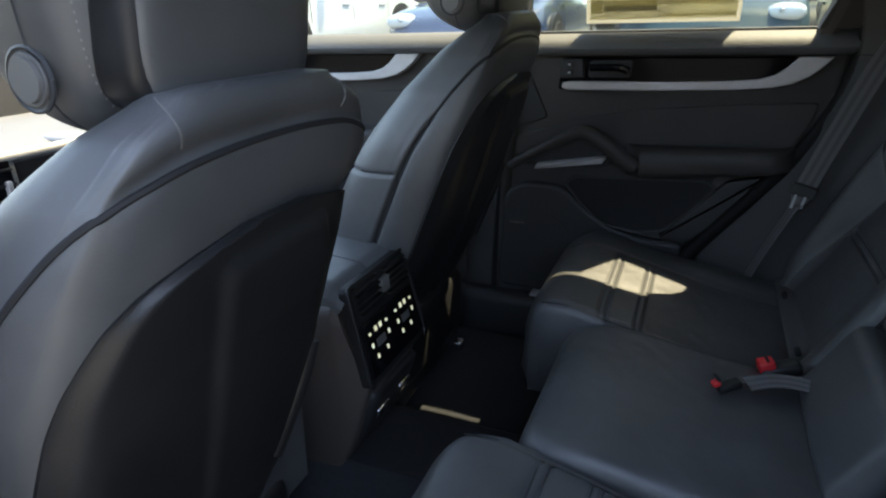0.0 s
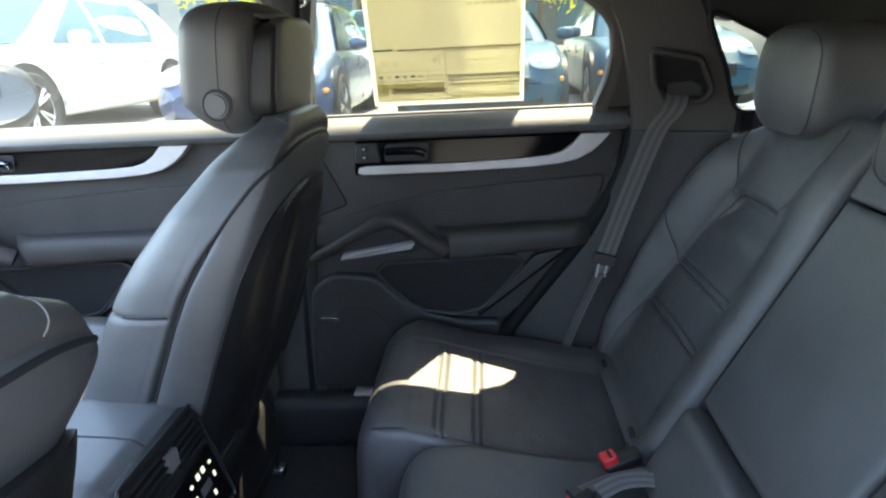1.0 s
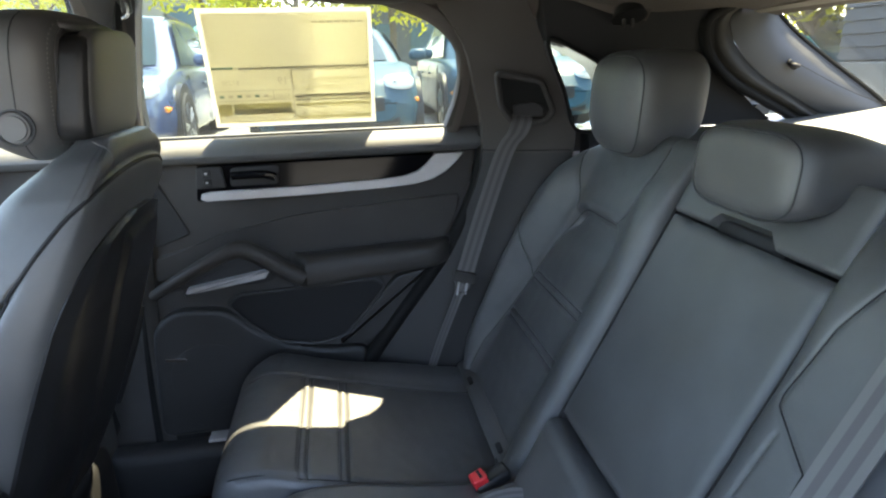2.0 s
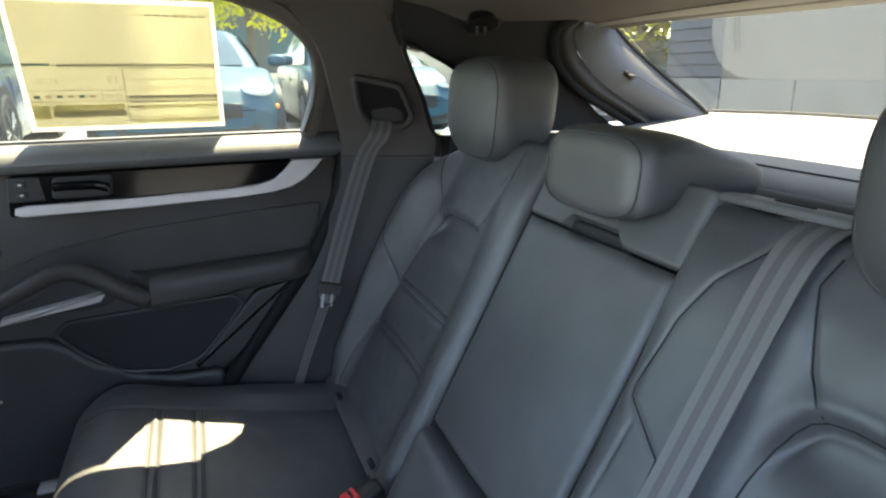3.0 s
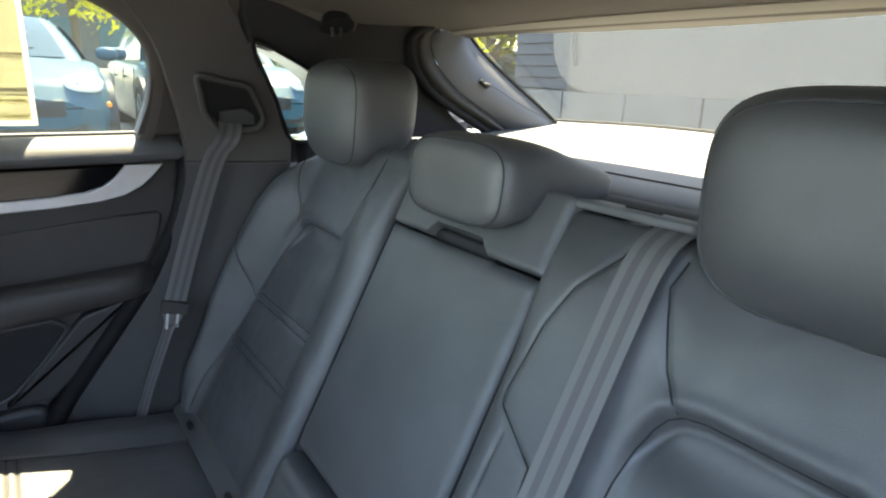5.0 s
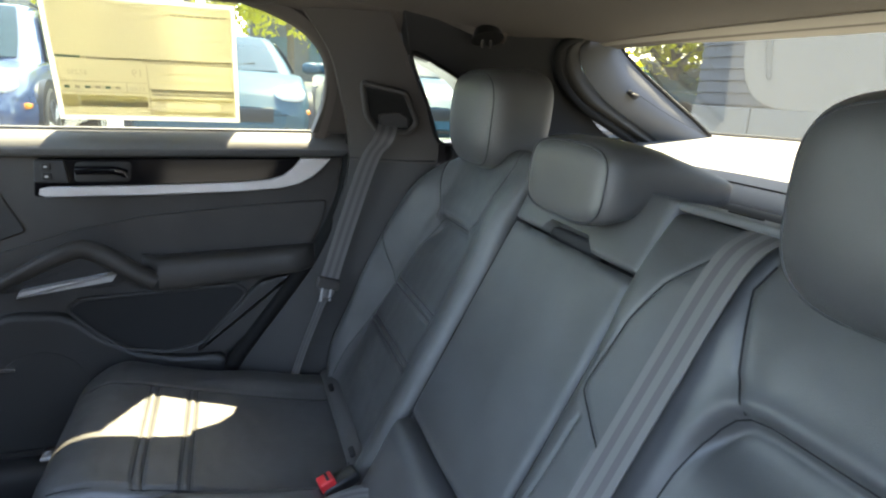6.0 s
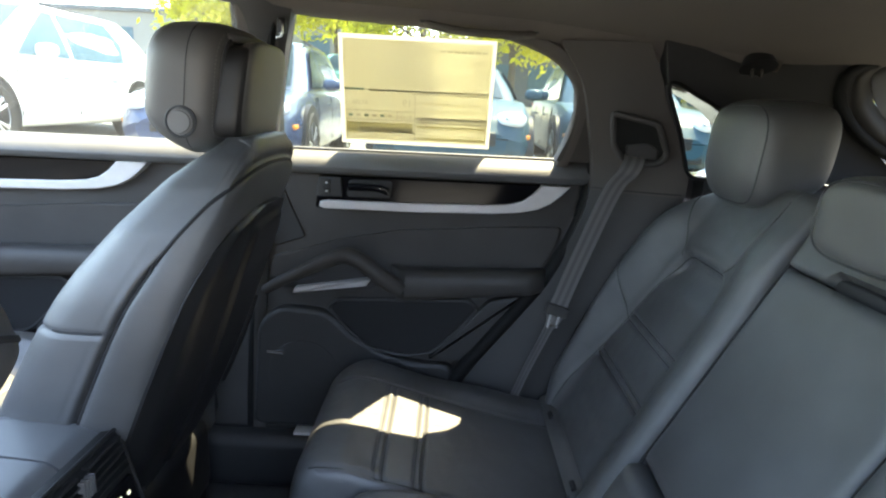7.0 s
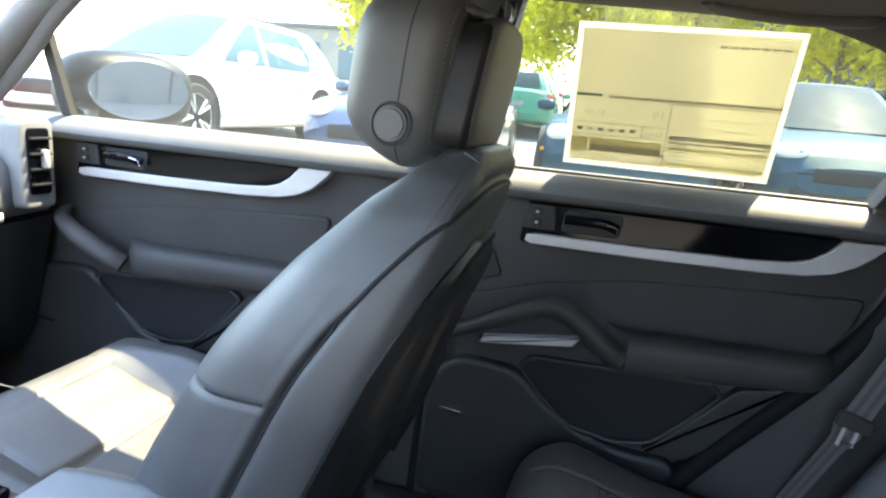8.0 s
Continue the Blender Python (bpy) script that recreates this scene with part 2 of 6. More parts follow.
def prism(poly, y0, y1, r=0.004, put=None, seg=2, fan=False):
    """A polygon in x, z with its front at y0 and its back at y1; the front edge is rounded. put maps (x, y, z)."""
    bm = bmesh.new()
    bot = [bm.verts.new((x, y1, z)) for x, z in poly]
    f = bm.faces.new(bot)
    ext = bmesh.ops.extrude_face_region(bm, geom=[f])
    top = [v for v in ext["geom"] if isinstance(v, bmesh.types.BMVert)]
    for v in top:
        v.co.y = y0
    if r:
        es = [e for e in bm.edges if abs(e.verts[0].co.y - y0) < 1e-6 and abs(e.verts[1].co.y - y0) < 1e-6]
        bmesh.ops.bevel(bm, geom=es, offset=r, segments=seg, profile=0.5, affect="EDGES")
        cap = [f for f in bm.faces if len(f.verts) == len(poly) and all(abs(v.co.y - y0) < 1e-6 for v in f.verts)]
        if cap and r > 0.005:
            bmesh.ops.inset_individual(bm, faces=cap, thickness=0.0015)
            if fan:
                bmesh.ops.poke(bm, faces=cap)
    if put:
        for v in bm.verts:
            v.co = Vector(put(*v.co))
    return bm


def tube(points, r, n=8, squash=None):
    """A round bar along the points. r: one radius or one for each point; squash: (across, up) factors."""
    p = [Vector(q) for q in points]
    rings, up = [], None
    for i, q in enumerate(p):
        d = (p[min(i + 1, len(p) - 1)] - p[max(i - 1, 0)]).normalized()
        if up is None:
            up = d.orthogonal().normalized() if abs(d.z) > 0.9 else Vector((0, 0, 1))
        up = (up - d * up.dot(d)).normalized()
        side = d.cross(up)
        rad = r[i] if isinstance(r, (list, tuple)) else r
        a, b = squash if squash else (1, 1)
        rings.append([q + rad * (a * math.cos(t) * side + b * math.sin(t) * up) for t in (2 * math.pi * k / n for k in range(n))])
    return loft(rings)


def roundish(c, s, p=4.0, n=10, shape=None):
    """A cushion-like rounded box: c the centre, s the half sizes."""
    bm = bmesh.new()
    bmesh.ops.create_cube(bm, size=2)
    bmesh.ops.subdivide_edges(bm, edges=bm.edges[:], cuts=n, use_grid_fill=True)
    for v in bm.verts:
        q = v.co.copy()
        q = Vector([math.copysign(abs(math.sin(a * math.pi / 4) / math.sin(math.pi / 4)), a) for a in q])
        k = (abs(q.x) ** p + abs(q.y) ** p + abs(q.z) ** p) ** (1 / p)
        q = q / k
        v.co = Vector((c[0] + q.x * s[0], c[1] + q.y * s[1], c[2] + q.z * s[2]))
        if shape:
            v.co = Vector(shape(v.co))
    return bm


def webbing(name, points, across, parent, width=0.047, thick=0.0014):
    """A flat strap along the points; across: the direction of its width at each point."""
    bm = bmesh.new()
    lay = bm.verts.layers.float.new("across")
    p = [Vector(q) for q in points]
    rows = []
    for i, q in enumerate(p):
        d = (p[min(i + 1, len(p) - 1)] - p[max(i - 1, 0)]).normalized()
        a = Vector(across[i] if isinstance(across[0], (list, tuple)) else across)
        a = (a - d * a.dot(d)).normalized()
        nrm = d.cross(a)
        row = []
        for side in (1, -1):
            for k in range(9):
                t = k / 8 if side == 1 else 1 - k / 8
                v = bm.verts.new(q + a * (t - 0.5) * width + nrm * side * thick / 2)
                v[lay] = t
                row.append(v)
        rows.append(row)
    for r0, r1 in zip(rows, rows[1:]):
        n = len(r0)
        for i in range(n):
            bm.faces.new((r0[i], r0[(i + 1) % n], r1[(i + 1) % n], r1[i]))
    bm.faces.new(rows[0])
    bm.faces.new(rows[-1])
    return part(name, bm, WEB, parent)


def merge(*bms):
    out = bmesh.new()
    for b in bms:
        me = bpy.data.meshes.new("tmp")
        b.to_mesh(me)
        b.free()
        out.from_mesh(me)
        bpy.data.meshes.remove(me)
    return out


# ---------------------------------------------------------------- the cabin's shell
def roof_z(x, y):
    zc = line1([(-2.0, 1.20), (-1.5, 1.335), (-1.25, 1.400), (-1.0, 1.425), (-0.75, 1.415), (-0.55, 1.382), (-0.4, 1.37), (0.1, 1.345), (0.5, 1.285), (0.9, 1.215), (1.0, 1.195)], x)
    return zc - 0.085 * (1 - 0.85 * smooth((x - 0.55) / 0.33)) * (abs(y) / 0.66) ** 2.6


def rail_y(x):
    return line1([(-2.0, 0.60), (-1.4, 0.645), (-0.5, 0.665), (0.2, 0.655), (0.6, 0.61), (1.0, 0.575)], x)


def headliner_point(u, v, lift=0.0):
    x = lerp(-1.34, 0.94, u)
    y = lerp(-1, 1, v) * rail_y(x)
    return (x, y, roof_z(x, y) + lift)


solo("ceiling", slab(lambda u, v: headliner_point(u, v), 48, 32, lambda u, v: headliner_point(u, v, 0.05)), LINER,
     "grey woven fabric headliner of the car", "headliner", "structure")

solo("roof", slab(lambda u, v: headliner_point(u, v, 0.054), 24, 16, lambda u, v: headliner_point(u, v, 0.078)), M("roof paint", (0.03, 0.032, 0.036), 0.3, var=0.05, coat=0.8),
     "dark painted outer roof skin", "car roof", "structure")

# floor with its tunnel
def floor_point(u, v):
    x, y = lerp(-2.1, 0.45, u), lerp(-0.80, 0.80, v)
    hump = 0.10 * smooth((0.19 - abs(y)) / 0.08)
    return (x, y, hump + 0.10 * smooth((-1.75 - x) / 0.3) + 0.004 * noise.noise((x * 9, y * 9, 0)))


solo("floor", slab(floor_point, 60, 60, lambda u, v: (lerp(-2.1, 0.45, u), lerp(-0.80, 0.80, v), -0.06)), CARPET,
     "black carpeted car floor with a low tunnel", "car floor", "structure")

def glass_y(z):
    return 0.788 - 0.30 * (z - 0.96)


def sweep(path, section, mirror=1):
    """A section of (in, out) offsets carried along a path of (x, z) points on the leaning side of the car."""
    rings = []
    p = [Vector(q) for q in path]
    for i, q in enumerate(p):
        d = (p[min(i + 1, len(p) - 1)] - p[max(i - 1, 0)]).normalized()
        nrm = Vector((-d.y, d.x))
        ring = []
        for a, o in section:
            w = q + nrm * a
            ring.append((w.x, mirror * (glass_y(w.y) - o), w.y))
        rings.append(ring)
    return loft(rings)


def pane(outline, name, parent, mat, mirror=1, inset=0.0):
    bm = bmesh.new()
    a = [bm.verts.new((x, mirror * (glass_y(z) - inset), z)) for x, z in outline]
    bm.faces.new(a)
    ext = bmesh.ops.extrude_face_region(bm, geom=bm.faces[:])
    for v in ext["geom"]:
        if isinstance(v, bmesh.types.BMVert):
            v.co.y += mirror * 0.004
    ob = part(name, bm, mat, parent)
    ob.visible_shadow = False
    return ob


REAR_WIN = [(-0.535, 0.945), (-0.524, 1.05), (-0.502, 1.20), (-0.478, 1.290), (-0.445, 1.306), (-0.36, 1.303), (-0.20, 1.282),
            (-0.02, 1.250), (0.09, 1.220), (0.155, 1.188), (0.198, 1.140), (0.208, 1.085), (0.200, 1.020), (0.180, 0.945)]
FRONT_WIN = [(-1.86, 0.955), (-1.77, 1.012), (-1.667, 1.082), (-1.548, 1.172), (-1.438, 1.242), (-1.30, 1.325), (-1.15, 1.368), (-0.95, 1.380), (-0.76, 1.368),
             (-0.62, 1.315), (-0.600, 1.20), (-0.612, 1.05), (-0.62, 0.955)]


def door(index, label, xa, xb, dz, window, side, bar=None, front=False):
    """A trimmed car door. xa + xb * x carries the plan of the rear door along the car; side: 1 the passenger's, -1 the driver's."""
    X = lambda x: xa + xb * x
    pz = lambda pts: [(X(x), z + dz) for x, z in pts]
    D = lambda x, y, z: (x, side * y, z)
    d = thing(f"door_{index}", (X(-0.2), side * 0.8, 0.12), label, "car door", "", "structure")
    edge = [(-0.635, 0.12), (-0.612, 0.40), (-0.565, 0.925), (0.262, 0.925), (0.262, 0.86), (0.232, 0.775), (0.172, 0.655), (0.09, 0.54), (0.0, 0.43), (-0.07, 0.34), (-0.12, 0.12)]
    if front:
        edge = [(-0.96, 0.12), (-0.96, 0.925), (0.46, 0.925), (0.46, 0.12)]
    part("door_panel", prism(pz(fillet(edge, 0.03)), 0.778, 0.87, 0.012, D), SOFT, d, "dark grey moulded door panel")
    # belt pad, with a rounded lip towards the cabin
    lip = [(0.800, 0.898), (0.750, 0.898), (0.733, 0.905), (0.726, 0.917), (0.730, 0.929), (0.742, 0.940), (0.757, 0.950), (0.775, 0.957), (0.800, 0.958)]
    x0, x1 = (X(-0.60), X(0.272)) if not front else (X(-0.96), X(0.46))
    rings = []
    for i in range(25):
        x = lerp(x0, x1, i / 24)
        rings.append([(x, side * (y + 0.012 * (1 - smooth((x1 - x) / 0.05))), z + dz * 0.6) for y, z in lip])
    part("belt_pad", loft(rings), SILL, d, "padded grey belt line under the window")
    part("weather_strip", prism([(x0 + 0.02, 0.940), (x1 - 0.02, 0.940), (x1 - 0.02, 0.962), (x0 + 0.02, 0.962)], 0.772, 0.790, 0.002, D), SILL, d)
    # glossy inlay with the aluminium blade under it
    inlay = fillet([(-0.440, 0.806), (-0.430, 0.892), (0.160, 0.892), (0.120, 0.838), (0.05, 0.822)], 0.008)
    part("inlay", prism(pz(inlay), 0.758, 0.80, 0.003, D), GLOSS, d, "glossy black inlay")
    blade = ([(-0.415, 0.806), (-0.2, 0.807), (0.02, 0.812), (0.10, 0.818)]
             + [(0.145, 0.828), (0.18, 0.846), (0.205, 0.868), (0.227, 0.893), (0.152, 0.893), (0.130, 0.868), (0.105, 0.850), (0.07, 0.840)]
             + [(0.0, 0.835), (-0.2, 0.830), (-0.405, 0.829), (-0.425, 0.825), (-0.428, 0.812)])
    part("trim_blade", prism(pz(blade), 0.748, 0.80, 0.003, D), ALU, d, "brushed aluminium trim blade")
    part("switch_bezel", prism(pz(fillet([(-0.436, 0.838), (-0.430, 0.890), (-0.372, 0.890), (-0.366, 0.838)], 0.006)), 0.752, 0.80, 0.003, D), SOFT_D, d)
    for k in range(2):
        part("lock_button", prism(pz(fillet([(-0.418, 0.846 + 0.022 * k), (-0.416, 0.860 + 0.022 * k), (-0.398, 0.860 + 0.022 * k), (-0.398, 0.846 + 0.022 * k)], 0.003)), 0.749, 0.756, 0.002, D), SHELL, d)
        part("button_mark", prism(pz([(-0.411, 0.851 + 0.022 * k), (-0.411, 0.855 + 0.022 * k), (-0.405, 0.855 + 0.022 * k), (-0.405, 0.851 + 0.022 * k)]), 0.7478, 0.7492, 0, D), ALU, d)
    cup = fillet([(-0.358, 0.838), (-0.352, 0.886), (-0.235, 0.886), (-0.24, 0.838)], 0.012)
    part("handle_cup", prism(pz(cup), 0.756, 0.80, 0.004, D), SOFT_D, d, "dark recessed handle cup")
    lever = [D(X(-0.350), 0.752, 0.866 + dz), D(X(-0.31), 0.742, 0.868 + dz), D(X(-0.27), 0.741, 0.867 + dz), D(X(-0.246), 0.744, 0.858 + dz)]
    part("handle", tube(spline(lever, 14), 0.010, 10, (0.6, 1.0)), GLOSS, d, "black door opening lever")
    part("handle_edge", tube(spline([D(X(-0.268), 0.734, 0.868 + dz), D(X(-0.25), 0.737, 0.864 + dz), D(X(-0.244), 0.739, 0.850 + dz)], 8), 0.0022, 6), CHROME, d)
    # upholstered middle and armrest
    mid = fillet([(-0.575, 0.60), (-0.565, 0.665), (-0.47, 0.690), (-0.378, 0.720), (-0.214, 0.752), (0.056, 0.773), (0.222, 0.783), (0.205, 0.715), (0.150, 0.625), (-0.10, 0.60)], 0.02)
    part("door_insert", prism(pz(mid), 0.771, 0.80, 0.0065, D, 3, True), DOORSKIN, d, "black leather door insert")
    if not front:
        part("corner_panel", prism(pz(fillet([(-0.574, 0.752), (-0.535, 0.868), (-0.470, 0.722), (-0.560, 0.690)], 0.012)), 0.774, 0.80, 0.003, D), SOFT_D, d, "dark triangular panel at the front edge")
    rest = []
    for i in range(22):
        t = i / 21
        x = X(lerp(-0.295, 0.42, t) if front else lerp(-0.235, 0.205, t))
        zc, hh = lerp(0.614, 0.640, t) + dz, lerp(0.044, 0.032, t)
        dep = 0.085 * smooth(t / 0.12 + 0.25) * smooth((1.04 - t) / 0.22)
        ring = []
        for k in range(14):
            a = 2 * math.pi * k / 14
            ring.append(D(x, 0.775 - dep * 0.5 - dep * 0.5 * math.copysign(abs(math.cos(a)) ** 0.6, math.cos(a)), zc + hh * math.copysign(abs(math.sin(a)) ** 0.7, math.sin(a))))
        rest.append(ring)
    part("armrest", loft(rest), DOORSKIN, d, "padded black door armrest")
    grip = [(-0.575, 0.752, 0.575), (-0.53, 0.725, 0.606), (-0.45, 0.702, 0.652), (-0.375, 0.690, 0.690), (-0.335, 0.688, 0.696), (-0.29, 0.690, 0.672), (-0.245, 0.694, 0.635), (-0.205, 0.705, 0.608)]
    if front:
        grip = [(-0.475, 0.760, 0.712), (-0.450, 0.715, 0.700), (-0.40, 0.692, 0.676), (-0.345, 0.688, 0.648), (-0.295, 0.694, 0.620), (-0.27, 0.705, 0.604)]
    pts = spline([D(X(x), y, z + dz) for x, y, z in grip], 40)
    part("pull_handle", tube(pts, [lerp(0.016, 0.027, smooth(i / 26)) for i in range(40)], 14, (1.0, 0.85)), DOORSKIN, d, "arched black pull handle")
    if not front:
        part("handle_well", prism(pz(fillet([(-0.545, 0.578), (-0.40, 0.665), (-0.34, 0.670), (-0.25, 0.605), (-0.30, 0.580)], 0.02)), 0.760, 0.80, 0.004, D), SOFT_D, d)
        part("trim_bar", prism(pz(fillet([(-0.500, 0.571), (-0.492, 0.588), (-0.285, 0.622), (-0.300, 0.600)], 0.003)), 0.738, 0.77, 0.003, D), ALU, d, "slim aluminium bar in the grip")
    # pocket and loudspeaker
    lower = fillet([(-0.625, 0.16), (-0.60, 0.48), (-0.54, 0.528), (-0.41, 0.520), (-0.34, 0.45), (-0.26, 0.402), (-0.17, 0.378), (-0.05, 0.375), (-0.09, 0.16)], 0.035)
    if front:
        lower = fillet([(-0.65, 0.16), (-0.65, 0.50), (-0.55, 0.555), (-0.42, 0.560), (-0.36, 0.50), (-0.26, 0.405), (-0.17, 0.375), (0.34, 0.372), (0.36, 0.16)], 0.035)
    part("lower_panel", prism(pz(lower), 0.752, 0.80, 0.014, D, 3), DOORLOW, d, "lower door panel with a speaker bulge")
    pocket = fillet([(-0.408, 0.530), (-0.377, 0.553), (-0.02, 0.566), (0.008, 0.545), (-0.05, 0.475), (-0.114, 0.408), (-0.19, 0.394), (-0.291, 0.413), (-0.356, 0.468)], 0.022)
    # no hollow here: a near-black sheet stands for the pocket's inner shade
    part("pocket_shade", prism(pz(pocket), 0.768, 0.80, 0.003, D), SEAM_SHADE, d, "near-black sheet standing for the shade in the open door pocket")
    rim = spline([D(X(x), 0.760, z + dz) for x, z in pocket], 60, True)
    part("pocket_rim", tube(rim + rim[:1], 0.005, 8), DOORLOW, d)
    flap = fillet([(0.035, 0.568), (0.128, 0.588), (0.075, 0.52), (-0.005, 0.425), (-0.040, 0.385), (-0.130, 0.388), (-0.100, 0.415)], 0.012)
    part("pocket_flap", prism(pz(flap), 0.754, 0.80, 0.006, D), DOORLOW, d, "slanting rear end of the door pocket")
    grille = bmesh.new()
    bmesh.ops.create_cone(grille, cap_ends=True, segments=40, radius1=0.105, radius2=0.098, depth=0.012)
    bmesh.ops.rotate(grille, cent=(0, 0, 0), matrix=Matrix.Rotation(radians(90) * side, 3, "X"), verts=grille.verts)
    bmesh.ops.translate(grille, vec=D(X(-0.475), 0.7570, 0.33 + dz), verts=grille.verts)
    part("speaker_grille", grille, DOORLOW, d, "round flush speaker grille")
    part("badge", prism(pz(fillet([(-0.575, 0.391), (-0.575, 0.400), (-0.525, 0.396), (-0.525, 0.387)], 0.002)), 0.742, 0.752, 0.001, D), CHROME, d, "small metal speaker badge")
    # window frame and pane
    sec = [(0.032, 0.003), (0.004, 0.030), (0.0, 0.036), (0.004, 0.042), (0.014, 0.045), (0.030, 0.044), (0.042, 0.030), (0.056, -0.006), (0.034, -0.006)]
    loop = spline([(x, z, 0) for x, z in window], 60)
    frame_bm = sweep([(p.x, p.y) for p in loop], sec, side)
    wf = part("window_frame", frame_bm, TRIM, d, "moulded window surround")
    cx = sum(x for x, z in window) / len(window)
    wide_win = [(cx + (x - cx) * (1.07 if not front else 1.04), z if z < 0.96 else 0.945 + (z - 0.945) * 1.085) for x, z in window]
    pane(wide_win, "window_pane", d, CLEAR if front else WINDOW, side)
    seal = sweep([(q.x, q.y) for q in loop], [(0.024, 0.002), (0.024, 0.007), (0.030, 0.010), (0.034, 0.002)], side)
    part("window_seal", seal, RUBBER, d)
    # outer skin
    skin = [(edge[0][0], 0.02)] + edge[1:-1] + [(edge[-1][0], 0.02)]
    part("outer_skin", prism(pz(skin), 0.872, 0.90, 0.004, D), PAINT, d, "dark painted outer door skin")
    if bar:
        part("division_bar", sweep([(bar, 0.95), (bar + 0.006, 1.10 if not front else 1.172)], [(-0.014, -0.005), (-0.014, 0.015), (0.014, 0.015), (0.014, -0.005)], side), DARKTRIM, d)
    return d


PAINT = M("dark grey car paint", (0.03, 0.032, 0.036), 0.3, var=0.05, coat=0.8)
rear_door = door(1, "closed rear car door with dark trim and aluminium blade", 0.0, 1.0, 0.0, REAR_WIN, 1)
part("corner_trim", prism([(0.180, 0.957), (0.203, 1.02), (0.216, 1.085), (0.208, 1.146), (0.168, 1.200), (0.185, 1.228), (0.245, 1.170), (0.272, 1.085), (0.280, 0.957)], 0.744, 0.80, 0.004,
                          lambda x, y, z: (x, y - 0.30 * max(0, z - 0.96), z)), PILLAR, rear_door, "dark trim behind the window")
seal_line = spline([(0.286, 0.742, 1.03), (0.284, 0.752, 0.95), (0.278, 0.755, 0.865), (0.246, 0.757, 0.76), (0.188, 0.758, 0.65), (0.118, 0.758, 0.555), (0.022, 0.759, 0.43), (-0.045, 0.760, 0.33), (-0.09, 0.762, 0.20)], 48)
part("door_seal", tube(seal_line, 0.020, 10), RUBBER, rear_door, "black rubber seal along the door's rear edge")
front_seal = spline([(-0.636, 0.768, 0.14), (-0.622, 0.768, 0.40), (-0.590, 0.764, 0.70), (-0.570, 0.752, 0.90), (-0.556, glass_y(0.97) - 0.040, 0.97), (-0.545, glass_y(1.06) - 0.040, 1.06), (-0.522, glass_y(1.20) - 0.040, 1.20), (-0.500, glass_y(1.285) - 0.036, 1.285)], 48)
part("front_seal", tube(front_seal, 0.011, 8), RUBBER, rear_door, "black rubber seal along the door's front edge")
front_door = door(2, "closed front car door with dark trim and aluminium blade", -1.119, 1.083, 0.012, FRONT_WIN, 1, -1.634, True)
driver_door = door(3, "driver's side front car door standing open, dark trim", -1.119, 1.083, 0.012, FRONT_WIN, -1, -1.634, True)
back_door = door(4, "driver's side rear car door standing wide open", 0.0, 1.0, 0.0, REAR_WIN, -1)
hinge = Vector((-0.60, -0.90, 0.0))
back_door.matrix_basis = Matrix.Translation(hinge) @ Matrix.Rotation(radians(-86), 4, "Z") @ Matrix.Translation(-hinge) @ back_door.matrix_basis
hinge = Vector((-2.12, -0.86, 0.0))
driver_door.matrix_basis = Matrix.Translation(hinge) @ Matrix.Rotation(radians(-76), 4, "Z") @ Matrix.Translation(-hinge) @ driver_door.matrix_basis


def upright(name, rows, mat, label, kind="structure", category="pillar trim", side=1, thick=0.05):
    """A trim between two edges, given from bottom to top as ((x, y), (x, y), z) rows: its front and its rear edge."""
    n = 28
    def at(v):
        c = []
        for k in range(5):
            c.append(line1([(i / (len(rows) - 1), (r[0][0], r[0][1], r[1][0], r[1][1], r[2])[k]) for i, r in enumerate(rows)], v))
        return c
    def f(u, v):
        x0, y0, x1, y1, z = at(v)
        bulge = 0.012 * math.sin(math.pi * u)
        return (lerp(x0, x1, u), side * (lerp(y0, y1, u) - bulge), z)
    def b(u, v):
        x0, y0, x1, y1, z = at(v)
        return (lerp(x0, x1, u), side * (lerp(y0, y1, u) + thick), z)
    return solo(name, slab(f, 12, n, b), mat, label, category, kind)


